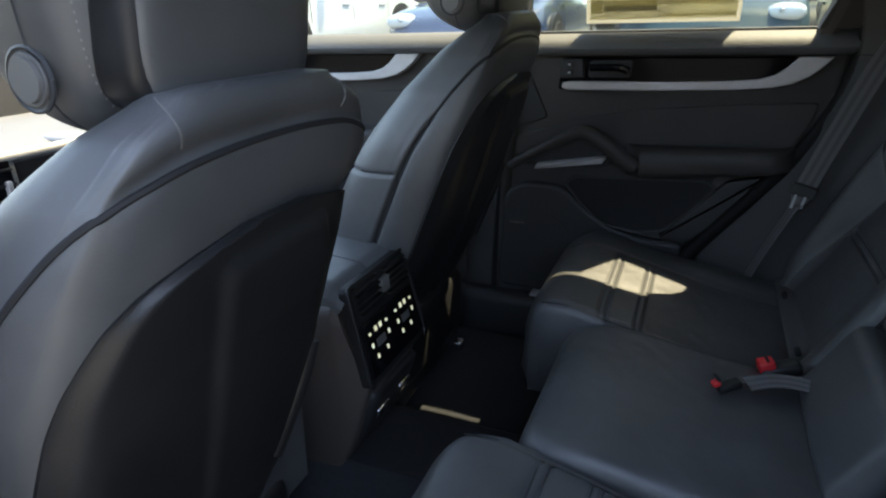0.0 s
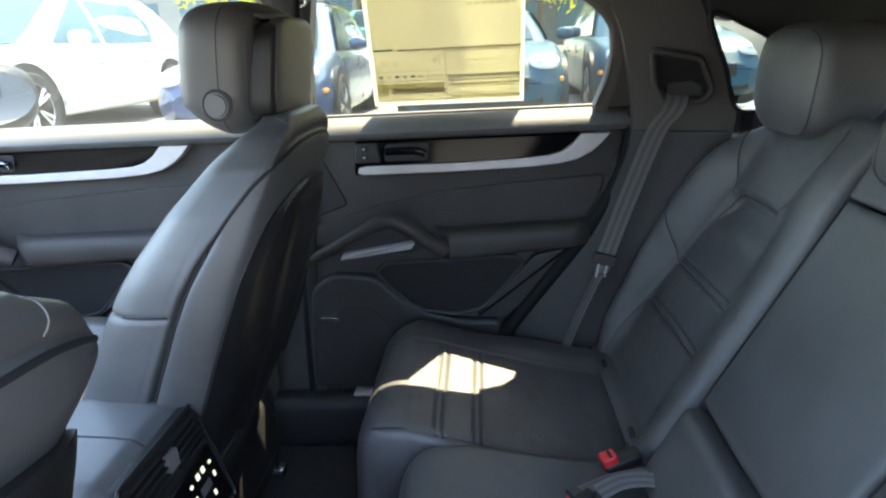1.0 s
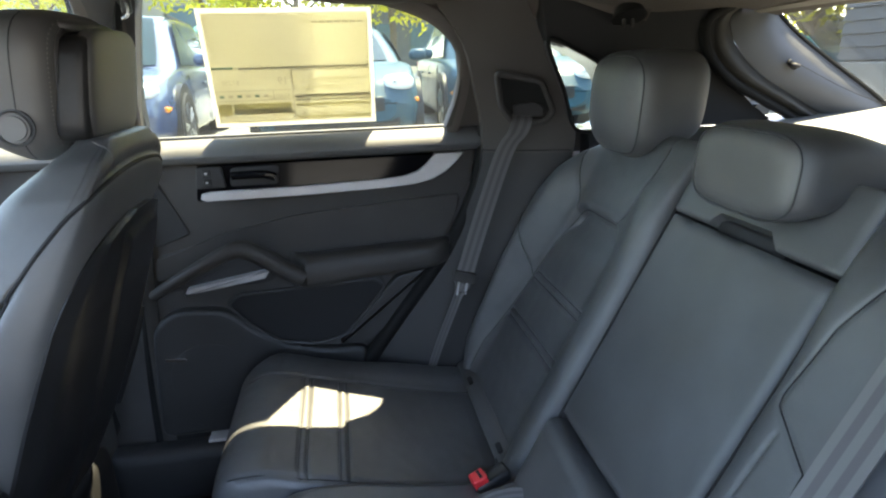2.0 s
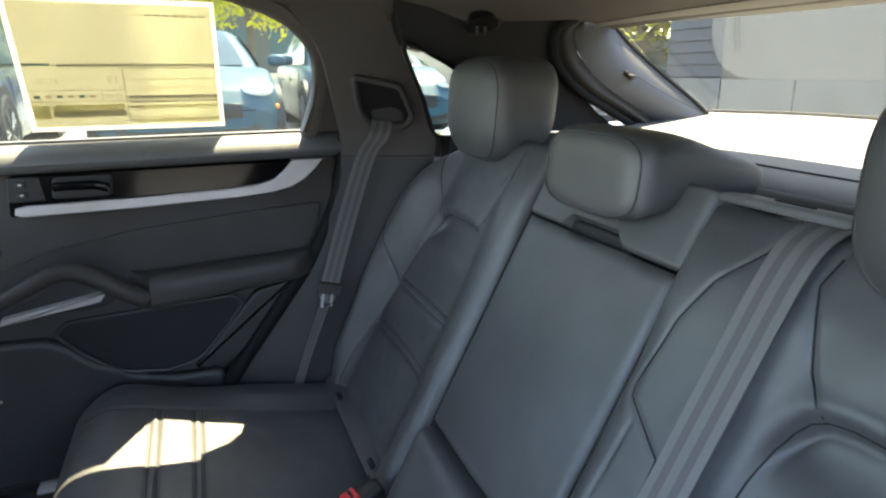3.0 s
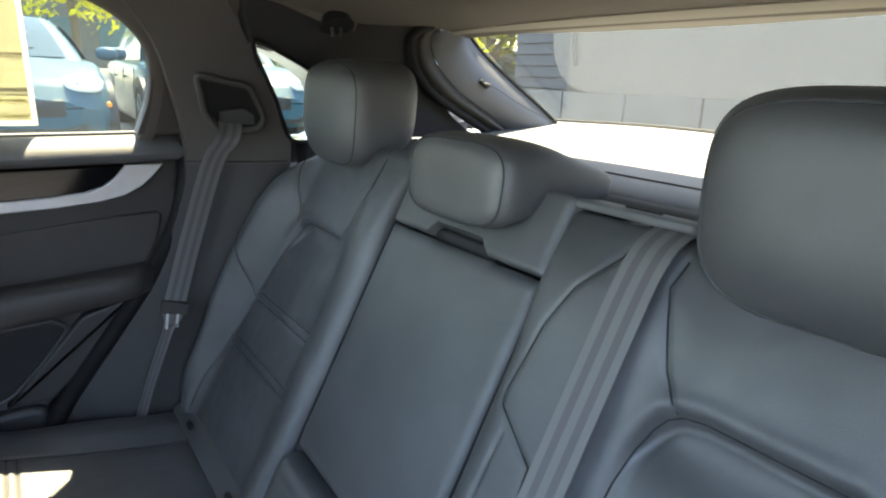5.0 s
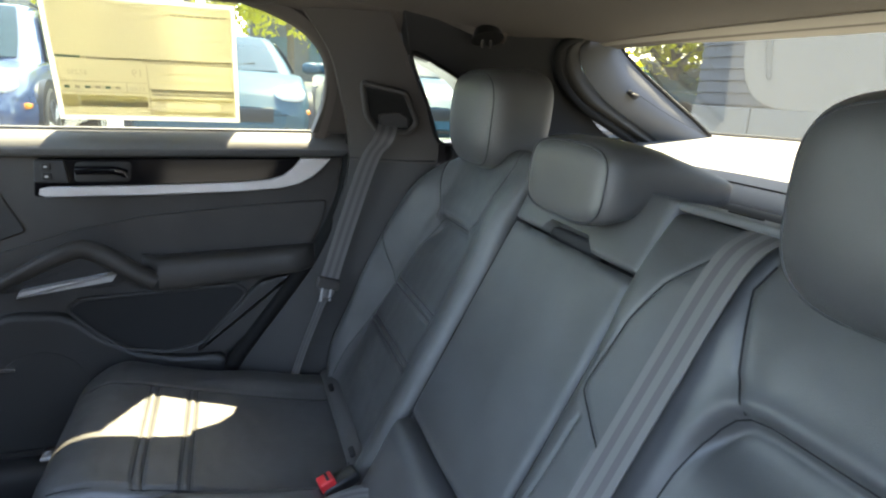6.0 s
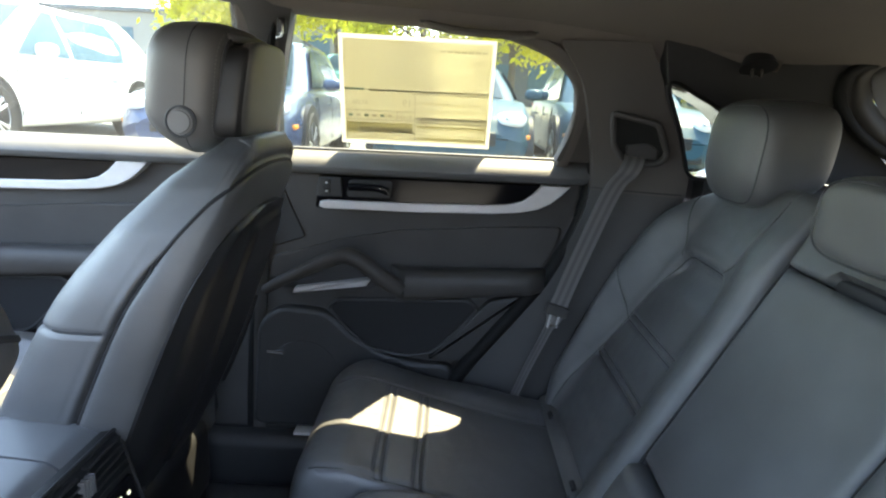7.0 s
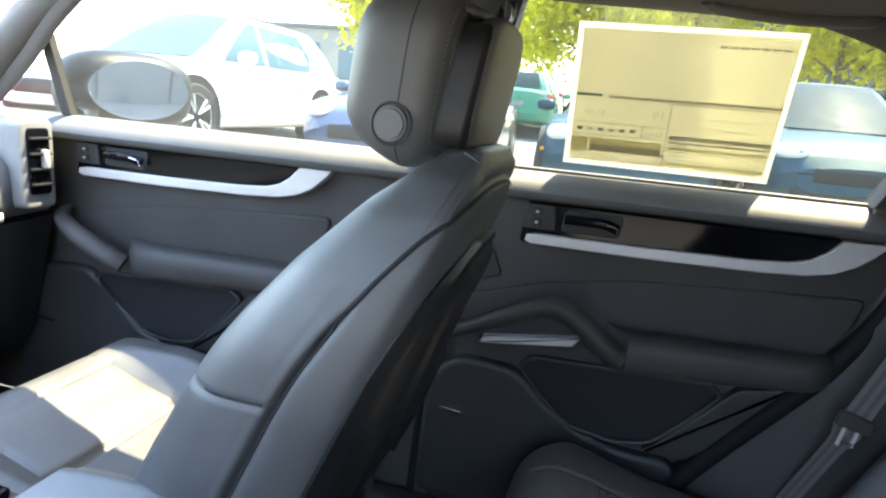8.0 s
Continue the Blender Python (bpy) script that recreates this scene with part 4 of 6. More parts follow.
def rear_back(s, parent):
    top = 0.72 if s > 0 else 0.690
    def edge(v):
        return curve1([(0.0, 0.672), (0.28, 0.684), (0.42, 0.682), (0.50, 0.668), (0.57, 0.640), (0.63, 0.600), (0.68, 0.545), (0.705, 0.49), (0.72, 0.43)], v) + (0.03 if s < 0 else 0.0)
    def f(u, w):
        v = lerp(-0.06, top, w)
        y = lerp(0.186, edge(v), u)
        e_in, e_out, e_top = u * (edge(v) - 0.186), (1 - u) * (edge(v) - 0.186), top - v
        roll = 0.0
        for e, r in ((e_in, 0.014), (e_out, 0.045), (e_top, 0.032)):
            roll = max(roll, r - math.sqrt(max(0, r * r - max(0, r - e) ** 2)))
        p = on_back(y, v, back_h(y, v, s) - roll)
        return (p.x, s * p.y, p.z)
    def b(u, w):
        v = lerp(-0.06, top, w)
        y = lerp(0.190, edge(v) - 0.004, u)
        p = on_back(y, v, -0.10)
        return (p.x, s * p.y, p.z)
    body = part("backrest", slab(f, 170, 220, b), LEATHER, parent, "black leather backrest with a stitched inset", 60)
    def unshift(y):
        """The place whose relief belongs to the plan's y."""
        if s > 0:
            return y
        q = y + DRIVER_SHIFT
        for _ in range(12):
            q = y + DRIVER_SHIFT * smooth((q - 0.20) / 0.16)
        return q
    lines = [(INSET, 0.0011, True), (HEAD_SEAMS[0], 0.0012, True), (HEAD_SEAMS[1], 0.0012, True), (FLANK_SEAM, 0.0011, True)]
    for c in (0.308, 0.326, 0.192, 0.210):
        edges = [lerp(a[0], b2[0], (c - a[1]) / (b2[1] - a[1])) for a, b2 in zip(INSET, INSET[1:]) if (a[1] - c) * (b2[1] - c) < 0]
        lines.append(([(edges[0] + 0.006, c), (edges[1] - 0.006, c)], 0.0012, True))
    if s < 0:
        lines += [(INNER_SEAM, 0.0011, False)]
    for line, r, moved in lines:
        dense = []
        for (a, c), (d, e) in zip(line, line[1:]):
            n = max(2, int(math.hypot(d - a, e - c) / 0.008))
            dense += [(lerp(a, d, k / n), lerp(c, e, k / n)) for k in range(n)]
        dense = [q for q in dense + [line[-1]] if 0.0 < q[1] < top - 0.03]
        pts = []
        for y, v in dense:
            y = min(unshift(y) if moved else y, edge(v) - 0.012)
            p = on_back(y, v, back_h(y, v, s) + 0.0006)
            pts.append((p.x, s * p.y, p.z))
        part("seam", tube(pts, r, 6), SEAM_SHADE, body)
    if s < 0:
        dots = []
        for k in range(26):
            v = lerp(0.395, 0.13, k / 25)
            y = line1([(0.13, 0.205), (0.20, 0.215), (0.295, 0.226), (0.395, 0.233)], v)
            a, b2 = on_back(y, v, back_h(y, v, s) + 0.0004), on_back(y, v - 0.005, back_h(y, v - 0.005, s) + 0.0004)
            dots.append(tube([(a.x, s * a.y, a.z), (b2.x, s * b2.y, b2.z)], 0.0008, 5))
        tagged(part("stitching", merge(*dots), PIPING, body), kind="stuff")
    return body


def rear_cushion(y0, y1, front, s, parent, stripes=True, lift=0.0, name="cushion"):
    prof = [(0.0, 0.20), (0.015, 0.31), (0.045, 0.362), (0.10, 0.387), (0.19, 0.397), (0.32, 0.394), (0.50, 0.380), (0.75, 0.359), (0.9, 0.348), (1.0, 0.342)]
    if stripes:
        prof = [(0.0, 0.20), (0.015, 0.31), (0.045, 0.368), (0.10, 0.400), (0.165, 0.411), (0.22, 0.408), (0.32, 0.391), (0.48, 0.364), (0.67, 0.332), (0.89, 0.303), (1.0, 0.295)]
    def xs(w):
        return lerp(front - 0.012, 0.235, w) + 0.020 * (1 - smooth(w / 0.10)) * 0.6
    def h(y, w):
        a = (y - y0) / (y1 - y0)
        z = line1(prof, w) + lift
        x = xs(w)
        if stripes:
            yi, yo = y0 + (0.016 if s > 0 else 0.022), y1 - 0.125
            z += 0.05 * (max(yi, min(y, yo)) - 0.38) * smooth((w - 0.08) / 0.1)
            z += 0.016 * smooth((w - 0.40) / 0.3) * smooth((y - yo) / 0.06)
            if w > 0.10:
                z += groove(min(abs(y - yi), abs(y - yo)), 0.004, 0.004)
                if yi < y < yo:
                    for c in (-0.212, -0.196, -0.132, -0.116):
                        z += groove(x - c, 0.0030, 0.0045)
        z += 0.002 * noise.noise((x * 12, y * 12, 9)) + 0.0008 * noise.noise((x * 40, y * 40, 2))
        e = min(a, 1 - a) * (y1 - y0)
        r = 0.03
        return z - (r - math.sqrt(max(0, r * r - max(0, r - e) ** 2)))
    def corner(y, w):
        """Rounds the front corners in the plan."""
        e = min(y - y0, y1 - y)
        r = 0.075
        return (r - math.sqrt(max(0, r * r - max(0, r - e) ** 2))) * (1 - smooth(w / 0.5))
    f = lambda u, w: (xs(w) + corner(lerp(y0, y1, u), w) * 0.7, s * lerp(y0, y1, u), h(lerp(y0, y1, u), w))
    b = lambda u, w: (xs(w) + 0.03 * (1 - w), s * lerp(y0 + 0.004, y1 - 0.004, u), 0.16)
    body = part(name, slab(f, 90, 190, b), LEATHER, parent, "black leather seat cushion with cross stitching" if stripes else "plain black leather middle cushion", 60)
    if stripes:
        yi, yo = y0 + (0.016 if s > 0 else 0.022), y1 - 0.125
        wx = lambda x: (x - front + 0.012) / (0.247 - front)
        for c in (-0.212, -0.196, -0.132, -0.116):
            part("seam", tube([(c, s * y, h(y, wx(c)) + 0.0006) for y in (lerp(yi, yo, k / 30) for k in range(31))], 0.0019, 6), PIPING, body)
        for y in (yi, yo):
            part("seam", tube([(xs(w), s * y, h(y, w) + 0.0012) for w in (lerp(0.11, 0.97, k / 50) for k in range(51))], 0.0014, 6), SEAM_SHADE, body)
    return body


def headrest(c, half, parent, label, p=3.6, lean=0.25):
    """A padded block whose underside rises towards the rear."""
    def shape(q):
        dz = (q.z - c[2]) / half[2]
        k = 1 + 0.05 * dz - 0.05 * max(0, -dz) ** 2
        lift = 0.030 * smooth((q.x - c[0] + 0.05) / 0.13) * max(0, -dz)
        return (q.x + lean * (q.z - c[2]) + 0.022 * max(0, -dz) ** 2.5 * smooth((c[0] - q.x) / half[0]), c[1] + (q.y - c[1]) * k, q.z + lift)
    return part("headrest", roundish(c, half, p, 18, shape), LEATHER, parent, label, 60), shape


def rear_seat(s, label):
    t = thing("rear_seat", (0.0, s * 0.43, 0.0), label, "car seat", "rear seats")
    rear_back(s, t)
    rear_cushion(0.205 if s > 0 else 0.250, 0.690, -0.394, s, t)
    part("seat_base", rbox((-0.02, s * 0.44, 0.09), (0.52, 0.44, 0.18), 0.02), SOFT_D, t, "dark seat base")
    hc, hz = (0.437, 1.018) if s == 1 else (0.489, 0.992)
    c, half = (0.548, s * hc, hz), (0.086, 0.128, 0.108)
    hr, shape = headrest(c, half, t, "padded black leather headrest", 3.9, 0.06)
    seam = []
    for k in range(73):
        a = 2 * math.pi * k / 72
        gy, gz = 0.89 * math.copysign(abs(math.cos(a)) ** 0.55, math.cos(a)), 0.89 * math.copysign(abs(math.sin(a)) ** 0.55, math.sin(a))
        gx = max(0.0, 1 - abs(gy) ** 3.9 - abs(gz) ** 3.9) ** (1 / 3.9)
        seam.append(shape(Vector((c[0] - half[0] * gx, c[1] + half[1] * gy, c[2] + half[2] * gz))))
    part("seam", tube(seam, 0.0018, 6), PIPING, hr)
    for k in (-1, 1):
        part("post", tube([on_back(s * (hc + 0.055 * k), 0.66, -0.05), Vector((0.56, s * (hc + 0.055 * k), 0.95))], 0.006, 8), CHROME, t)
    part("belt_buckle_slot", rbox((0.205, s * 0.245, 0.318), (0.05, 0.06, 0.02), 0.006), SOFT_D, t)
    gap = spline([(0.215, s * lerp(0.19, 0.68, k / 12), 0.322) for k in range(13)], 14)
    part("gap_trim", tube(gap, 0.034, 12, (1.0, 0.50)), LEATHER_B, t, "leather roll between cushion and backrest")
    for k in (0.28, 0.56):
        part("anchor_slot", rbox((0.192, s * k, 0.343), (0.012, 0.030, 0.008), 0.003, 2, (0, -30, 0)), SEAM_SHADE, t)
    return t


seat_r = rear_seat(1, "black leather rear seat with stitched insets, sun patch on cushion")
seat_l = rear_seat(-1, "black leather rear seat beside the open door")

middle = thing("middle_seat", (0.0, 0.0, 0.0), "narrow middle rear seat with folded-up armrest", "car seat", "rear seats")
rear_cushion(-0.247, 0.202, -0.285, 1, middle, False, -0.012, "cushion")
part("seat_base", rbox((-0.02, 0, 0.12), (0.46, 0.40, 0.20), 0.02), SOFT_D, middle)


def mid_body(v0, v1, y0, h0, notch=0.0, r=0.014, back=-0.10):
    def f(u, w):
        v = lerp(v0, v1, w)
        y = lerp(-y0, y0, u)
        if notch and w < 0.5:
            k = smooth((0.075 - abs(y)) / 0.02)
            v = lerp(v0 + notch * k, v1, w)
        e = min(u * 2 * y0, (1 - u) * 2 * y0, v - v0, v1 - v)
        roll = r - math.sqrt(max(0, r * r - max(0, r - e) ** 2))
        return on_back(y, v, h0 - roll + 0.006 * (1 - (y / y0) ** 2) + 0.001 * noise.noise((y * 15, v * 15, 1)))
    return slab(f, 40, 40, lambda u, w: on_back(lerp(-y0, y0, u), lerp(v0, v1, w), back))


part("armrest", mid_body(0.165, 0.582, 0.180, 0.012, 0, 0.006), LEATHER, middle, "folded-up black leather armrest", 60)
part("backrest", mid_body(0.588, 0.70, 0.184, 0.014, 0.022, 0.007), LEATHER, middle, "upper middle backrest with a pull notch", 60)
# near-black block in the notch, darkening it as shade would
part("notch_shade", rbox(on_back(0, 0.592, -0.012), (0.02, 0.15, 0.03), 0.004), SEAM_SHADE, middle)
part("lower_backrest", mid_body(-0.02, 0.155, 0.172, 0.045, 0, 0.03), LEATHER, middle, "padded block under the armrest", 60)
part("panel_gap", mid_body(-0.02, 0.70, 0.186, -0.03), SEAM_SHADE, middle)
for k in (-1, 1):
    part("edge_trim", tube([on_back(0.182 * k, v / 20, 0.006) for v in range(3, 14)], 0.003, 6), SEAM_SHADE, middle)
MID_TOP = [(0.45, 1.020), (0.50, 1.021), (0.55, 1.013), (0.60, 0.997), (0.65, 0.982), (0.69, 0.970), (0.71, 0.965)]
MID_LOW = [(0.45, 0.896), (0.50, 0.902), (0.56, 0.914), (0.62, 0.918), (0.71, 0.922)]
MID_WIDE = [(0.45, 0.118), (0.52, 0.119), (0.58, 0.118), (0.64, 0.112), (0.69, 0.100), (0.71, 0.095)]


def mid_ring(x, k, lean=0.10):
    """A rounded section of the middle headrest, k of its full size."""
    top, low, w = line1(MID_TOP, x), line1(MID_LOW, x), line1(MID_WIDE, x)
    zc, hz = (top + low) / 2, (top - low) / 2
    ring = []
    for i in range(64):
        a = 2 * math.pi * i / 64
        c, q = math.copysign(abs(math.cos(a)) ** 0.55, math.cos(a)), math.copysign(abs(math.sin(a)) ** 0.55, math.sin(a))
        z = zc + hz * k * q
        ring.append((0.4475 + 0.99 * (x - 0.4475) + lean * (z - zc), -0.014 + w * k * c, z))
    return ring


stations = [(0.4475, 0.55), (0.4485, 0.72), (0.452, 0.84), (0.458, 0.92), (0.467, 0.97), (0.480, 1.0)] + [(0.48 + 0.0165 * i, 1.0) for i in range(1, 13)] + [(0.688, 0.96), (0.697, 0.87), (0.703, 0.72), (0.706, 0.5)]
mh = part("headrest", loft([mid_ring(x, k) for x, k in stations]), LEATHER, middle, "low black leather headrest, long towards the rear", 60)
oval = mid_ring(0.4555, 0.905)
part("seam", tube(oval + oval[:1], 0.0018, 6), PIPING, mh)
for k in (-1, 1):
    part("post", tube([Vector((0.59, 0.05 * k, 0.86)), Vector((0.60, 0.05 * k, 0.925))], 0.006, 8), CHROME, middle)

# tops of the seat backs towards the load cover
for s in (1, -1):
    if s < 0:
        cap = thing("seat_top_trim", on_back(-0.265, 0.690, -0.03), "grey plastic trim with a slot on the seat back's top", "seat trim")
        part("trim_plate", rbox(on_back(-0.262, 0.700, -0.012), (0.050, 0.165, 0.012), 0.005, 3, (0, 8, 0)), SILL, cap)
        part("slot", rbox(on_back(-0.262, 0.7065, -0.012), (0.006, 0.050, 0.003), 0.001, 2, (0, 8, 0)), RUBBER, cap)
    solo("seat_back_cap", rbox((0.605, s * 0.40, 0.908), (0.12, 0.42, 0.024), 0.010, 3, (0, 12, 0)), SOFT, "dark plastic cap along the top of the seat back", "seat trim")


# ---------------------------------------------------------------- front seats
def front_seat(label):
    t = thing("front_seat", (-0.80, 0.365, 0.0), label, "car seat", "front seats")
    cy = 0.365
    def rear_x(z):
        return line1([(0.30, -0.685), (0.45, -0.615), (0.60, -0.555), (0.75, -0.500), (0.87, -0.455), (0.95, -0.432), (1.0, -0.43)], z)
    def half(z):
        return line1([(0.30, 0.245), (0.45, 0.262), (0.62, 0.272), (0.76, 0.268), (0.87, 0.240), (0.94, 0.205), (0.985, 0.165), (1.015, 0.11)], z)
    def depth(z):
        return line1([(0.30, 0.34), (0.45, 0.295), (0.60, 0.265), (0.70, 0.245), (0.80, 0.215), (0.88, 0.175), (0.95, 0.125), (1.015, 0.055)], z)
    def groove_at(z):
        return line1([(0.30, 0.43), (0.70, 0.43), (0.80, 0.40), (0.86, 0.34), (0.92, 0.24), (1.02, 0.20)], z)
    def flank(f):
        return line1([(0.09, 0.90), (0.16, 0.945), (0.30, 0.985), (0.58, 1.0)], f)
    def tuck(f):
        """The side towards the door draws in at the back."""
        return line1([(0.0, 0.36), (0.02, 0.48), (0.06, 0.58), (0.15, 0.71), (0.28, 0.86), (0.40, 0.97), (0.50, 1.0)], f)
    def section(z):
        g = groove_at(z)
        return [(0.0, 0.0), (0.0, 0.40), (0.02, 0.74), (0.09, 0.90), (lerp(0.09, g, 0.4), flank(lerp(0.09, g, 0.4))), (g - 0.045, flank(g - 0.045)), (g, flank(g) - 0.050 * (1 - smooth((z - 0.79) / 0.07))), (g + 0.035, flank(g + 0.035)), (lerp(g, 0.58, 0.6), flank(lerp(g, 0.58, 0.6)))] + sec
    sec = [(0.58, 1.0), (0.78, 0.985), (0.95, 0.90), (1.0, 0.78), (0.90, 0.64), (0.70, 0.54), (0.62, 0.40), (0.62, 0.0)]
    rings, marks, rear_edges = [], {1: [], -1: []}, {1: [], -1: []}
    levels = [0.30 + 0.715 * i / 160 for i in range(161)]
    def arc(y):
        return line1([(0.0, 0.974), (0.05, 0.974), (0.117, 0.968), (0.17, 0.9485), (0.205, 0.915), (0.25, 0.80)], abs(y))
    for z in levels:
        rx, w, dp = rear_x(z), half(z), depth(z)
        dent = 0.004 * math.exp(-((z - 0.705) / 0.0045) ** 2)
        pts = []
        half_sec = section(z)
        slim = smooth((0.93 - z) / 0.08)
        inner = [(f, lerp(k, min(k, tuck(f)), slim)) for f, k in half_sec]
        for f, k in inner + [(f, -w) for f, w in half_sec[-2:0:-1]]:
            ff = f * dp
            kk = k * w
            if f > 0.4:
                kk -= math.copysign(dent, kk) if abs(kk) > 0.1 else 0
                ff -= dent if f > 0.8 else 0
            pts.append((rx - ff, cy + kk, z))
        ring = spline(pts, 112, True)
        for q in ring:
            if q.x > rx - 0.2 * dp and abs(q.y - cy) < 0.21:
                d = z - arc(q.y - cy)
                q.x += (-0.006 * math.exp(-(d / 0.008) ** 2) + 0.005 * math.exp(-((d - 0.024) / 0.014) ** 2)) * smooth((0.20 - abs(q.y - cy)) / 0.05)
        rings.append(ring)
        for s in (1, -1):
            marks[s].append(Vector((rx - groove_at(z) * dp, cy + s * w * (flank(groove_at(z)) - 0.026), z)))
            rear_edges[s].append(Vector((rx - 0.10 * dp, cy + s * w * 0.89, z)))
    top = [(p + Vector((0, 0, 0.010)) - Vector((-0.45, cy, 1.015))) for p in rings[-1]]
    rings.append([Vector((-0.455, cy, 1.019)) + Vector((q.x * 0.6, q.y * 0.7, 0)) for q in top])
    back_bm = loft(rings)
    skin = BVHTree.FromBMesh(back_bm)
    on_skin = lambda q: skin.find_nearest(Vector(q))[0]
    part("backrest", back_bm, LEATHER, t, "black leather backrest with raised side bolsters", 60)
    crease = rings[min(range(161), key=lambda i: abs(levels[i] - 0.705))]
    for s in (1, -1):
        fold = [q for q in crease if q.x < rear_x(0.705) - 0.47 * depth(0.705) and (q.y - cy) * s > 0.16]
        fold.sort(key=lambda q: -q.x if s == 1 else -q.x)
        part("seam", tube(fold, 0.0024, 6), SEAM_SHADE, t)
    line = [Vector((rear_x(z) - groove_at(z) * depth(z), cy - half(z) * (flank(groove_at(z)) - 0.01), z)) for z in (0.32 + 0.02 * k for k in range(31))]
    line += [Vector((-0.440, cy - 0.185, 0.942)), Vector((-0.425, cy - 0.150, 0.957)), Vector((-0.417, cy - 0.110, 0.967)), Vector((-0.412, cy - 0.05, 0.973))]
    line += [Vector((q.x, 2 * cy - q.y, q.z)) for q in reversed(line)]
    line = spline(line, 240)
    for _ in range(10):
        line = [line[0]] + [(line[i - 1] + line[i] * 2 + line[i + 1]) / 4 for i in range(1, len(line) - 1)] + [line[-1]]
    for _ in range(3):
        line = [on_skin(q) for q in line]
        line = [line[0]] + [(line[i - 1] + line[i] * 2 + line[i + 1]) / 4 for i in range(1, len(line) - 1)] + [line[-1]]
    raised = []
    for q in line:
        hit, nrm = skin.find_nearest(q)[:2]
        raised.append(hit + nrm * 0.0012)
    part("piping", tube(raised, 0.0034, 6), SEAM_SHADE, t)
    # hard back shell
    sh = []
    PANEL = [(-0.060, 0.33), (-0.068, 0.574), (-0.078, 0.696), (-0.086, 0.789), (-0.090, 0.850), (-0.082, 0.862), (-0.025, 0.866), (0.04, 0.869), (0.085, 0.868), (0.120, 0.80), (0.150, 0.60), (0.160, 0.33)]
    for i in range(100):
        z = lerp(0.33, 0.888, i / 99)
        k = line1([(0.33, 0.91), (0.60, 0.905), (0.68, 0.895), (0.76, 0.870), (0.80, 0.845), (0.84, 0.78), (0.862, 0.66), (0.878, 0.42), (0.888, 0.20)], z)
        row = []
        for j in range(101):
            y = lerp(-k, min(k, 0.70), j / 100)
            f = line1([(0.0, 0.0), (0.55, 0.0), (0.74, 0.02), (0.90, 0.09), (0.945, 0.16), (0.985, 0.30)], -y) if y < 0 else line1([(0.0, 0.0), (0.36, 0.0), (0.48, 0.02), (0.58, 0.06), (0.71, 0.15)], y)
            end = smooth((y + k) / 0.10)
            sd = poly_dist(PANEL, y * half(z), z)
            lift = 0.010 * smooth((sd if inside(PANEL, y * half(z), z) else 0.0) / 0.022)
            row.append((rear_x(z) + 0.003 + 0.010 * end + lift - f * depth(z), cy + y * half(z) - 0.003 * (1 - end), z))
        sh.append(row)
    shell_bm = loft(sh, cap=False, closed=False)
    ex = bmesh.ops.extrude_face_region(shell_bm, geom=shell_bm.faces[:])
    for v in ex["geom"]:
        if isinstance(v, bmesh.types.BMVert):
            v.co.x -= 0.03
    back = part("back_shell", shell_bm, SHELL, t, "satin black hard back shell")
    part("side_lever", tube(spline([(rear_x(0.65) + 0.018, cy + 0.120, 0.650), (rear_x(0.58) + 0.020, cy + 0.112, 0.57), (rear_x(0.46) + 0.020, cy + 0.092, 0.45)], 14), 0.008, 8, (0.5, 1.3)), SHELL, t, "black release lever beside the back")
    # short stitched seams across the roll at the top of the back, pale to stand for their highlight
    for s in (1, -1):
        part("seam", tube([on_skin(q) for q in spline([(-0.425, cy + s * 0.116, 0.970), (-0.415, cy + s * 0.121, 0.990), (-0.430, cy + s * 0.122, 1.005), (-0.455, cy + s * 0.117, 1.02)], 18)], 0.0012, 6), KNOB, t)
    # cushion
    def xs(w):
        return lerp(-1.395, -0.68, w)
    def cz(y, w):
        a = abs(y)
        z = line1([(0.0, 0.27), (0.03, 0.41), (0.07, 0.455), (0.13, 0.462), (0.28, 0.430), (0.45, 0.395), (0.7, 0.372), (1.0, 0.36)], w)
        z += (0.070 if y > 0 else 0.035) * smooth((a - 0.15) / 0.06) * smooth((w - 0.02) / 0.42)
        z -= 0.03 - math.sqrt(max(0, 0.0009 - max(0, 0.03 - (0.27 - a)) ** 2))
        z += groove(a - 0.155, 0.004, 0.006)
        if a < 0.155:
            for c in (-1.275, -1.005, -0.990):
                z += groove(xs(w) - c, 0.004, 0.004)
            z += groove(xs(w) + 1.105, 0.010, 0.014)
        return z
    part("cushion", slab(lambda u, w: (xs(w), cy + lerp(-0.27, 0.27, u), cz(lerp(-0.27, 0.27, u), w)), 60, 150,
                         lambda u, w: (xs(w), cy + lerp(-0.26, 0.26, u), 0.24)), LEATHER, t, "black leather front cushion with raised sides", 60)
    part("seat_base", rbox((-0.95, cy, 0.14), (0.52, 0.44, 0.22), 0.02), SOFT_D, t, "dark seat base")
    part("lower_cover", rbox((-0.71, cy, 0.20), (0.09, 0.40, 0.20), 0.03), SHELL, t)
    for s in (1, -1):
        part("seat_rail", rbox((-0.92, cy + s * 0.19, 0.025), (0.50, 0.035, 0.03), 0.006), CHROME, t, "metal seat rail")
    # headrest: leather front pad, rear pad, knob on its side
    hz = 1.086
    front_pad = lambda q: (q.x + 0.16 * (q.z - hz) + 0.068 * max(0.0, (hz - 0.02 - q.z) / 0.09) ** 2 * smooth((-0.520 - q.x) / 0.09), cy + (q.y - cy) * (1 + 0.10 * (q.z - hz) / 0.1), q.z)
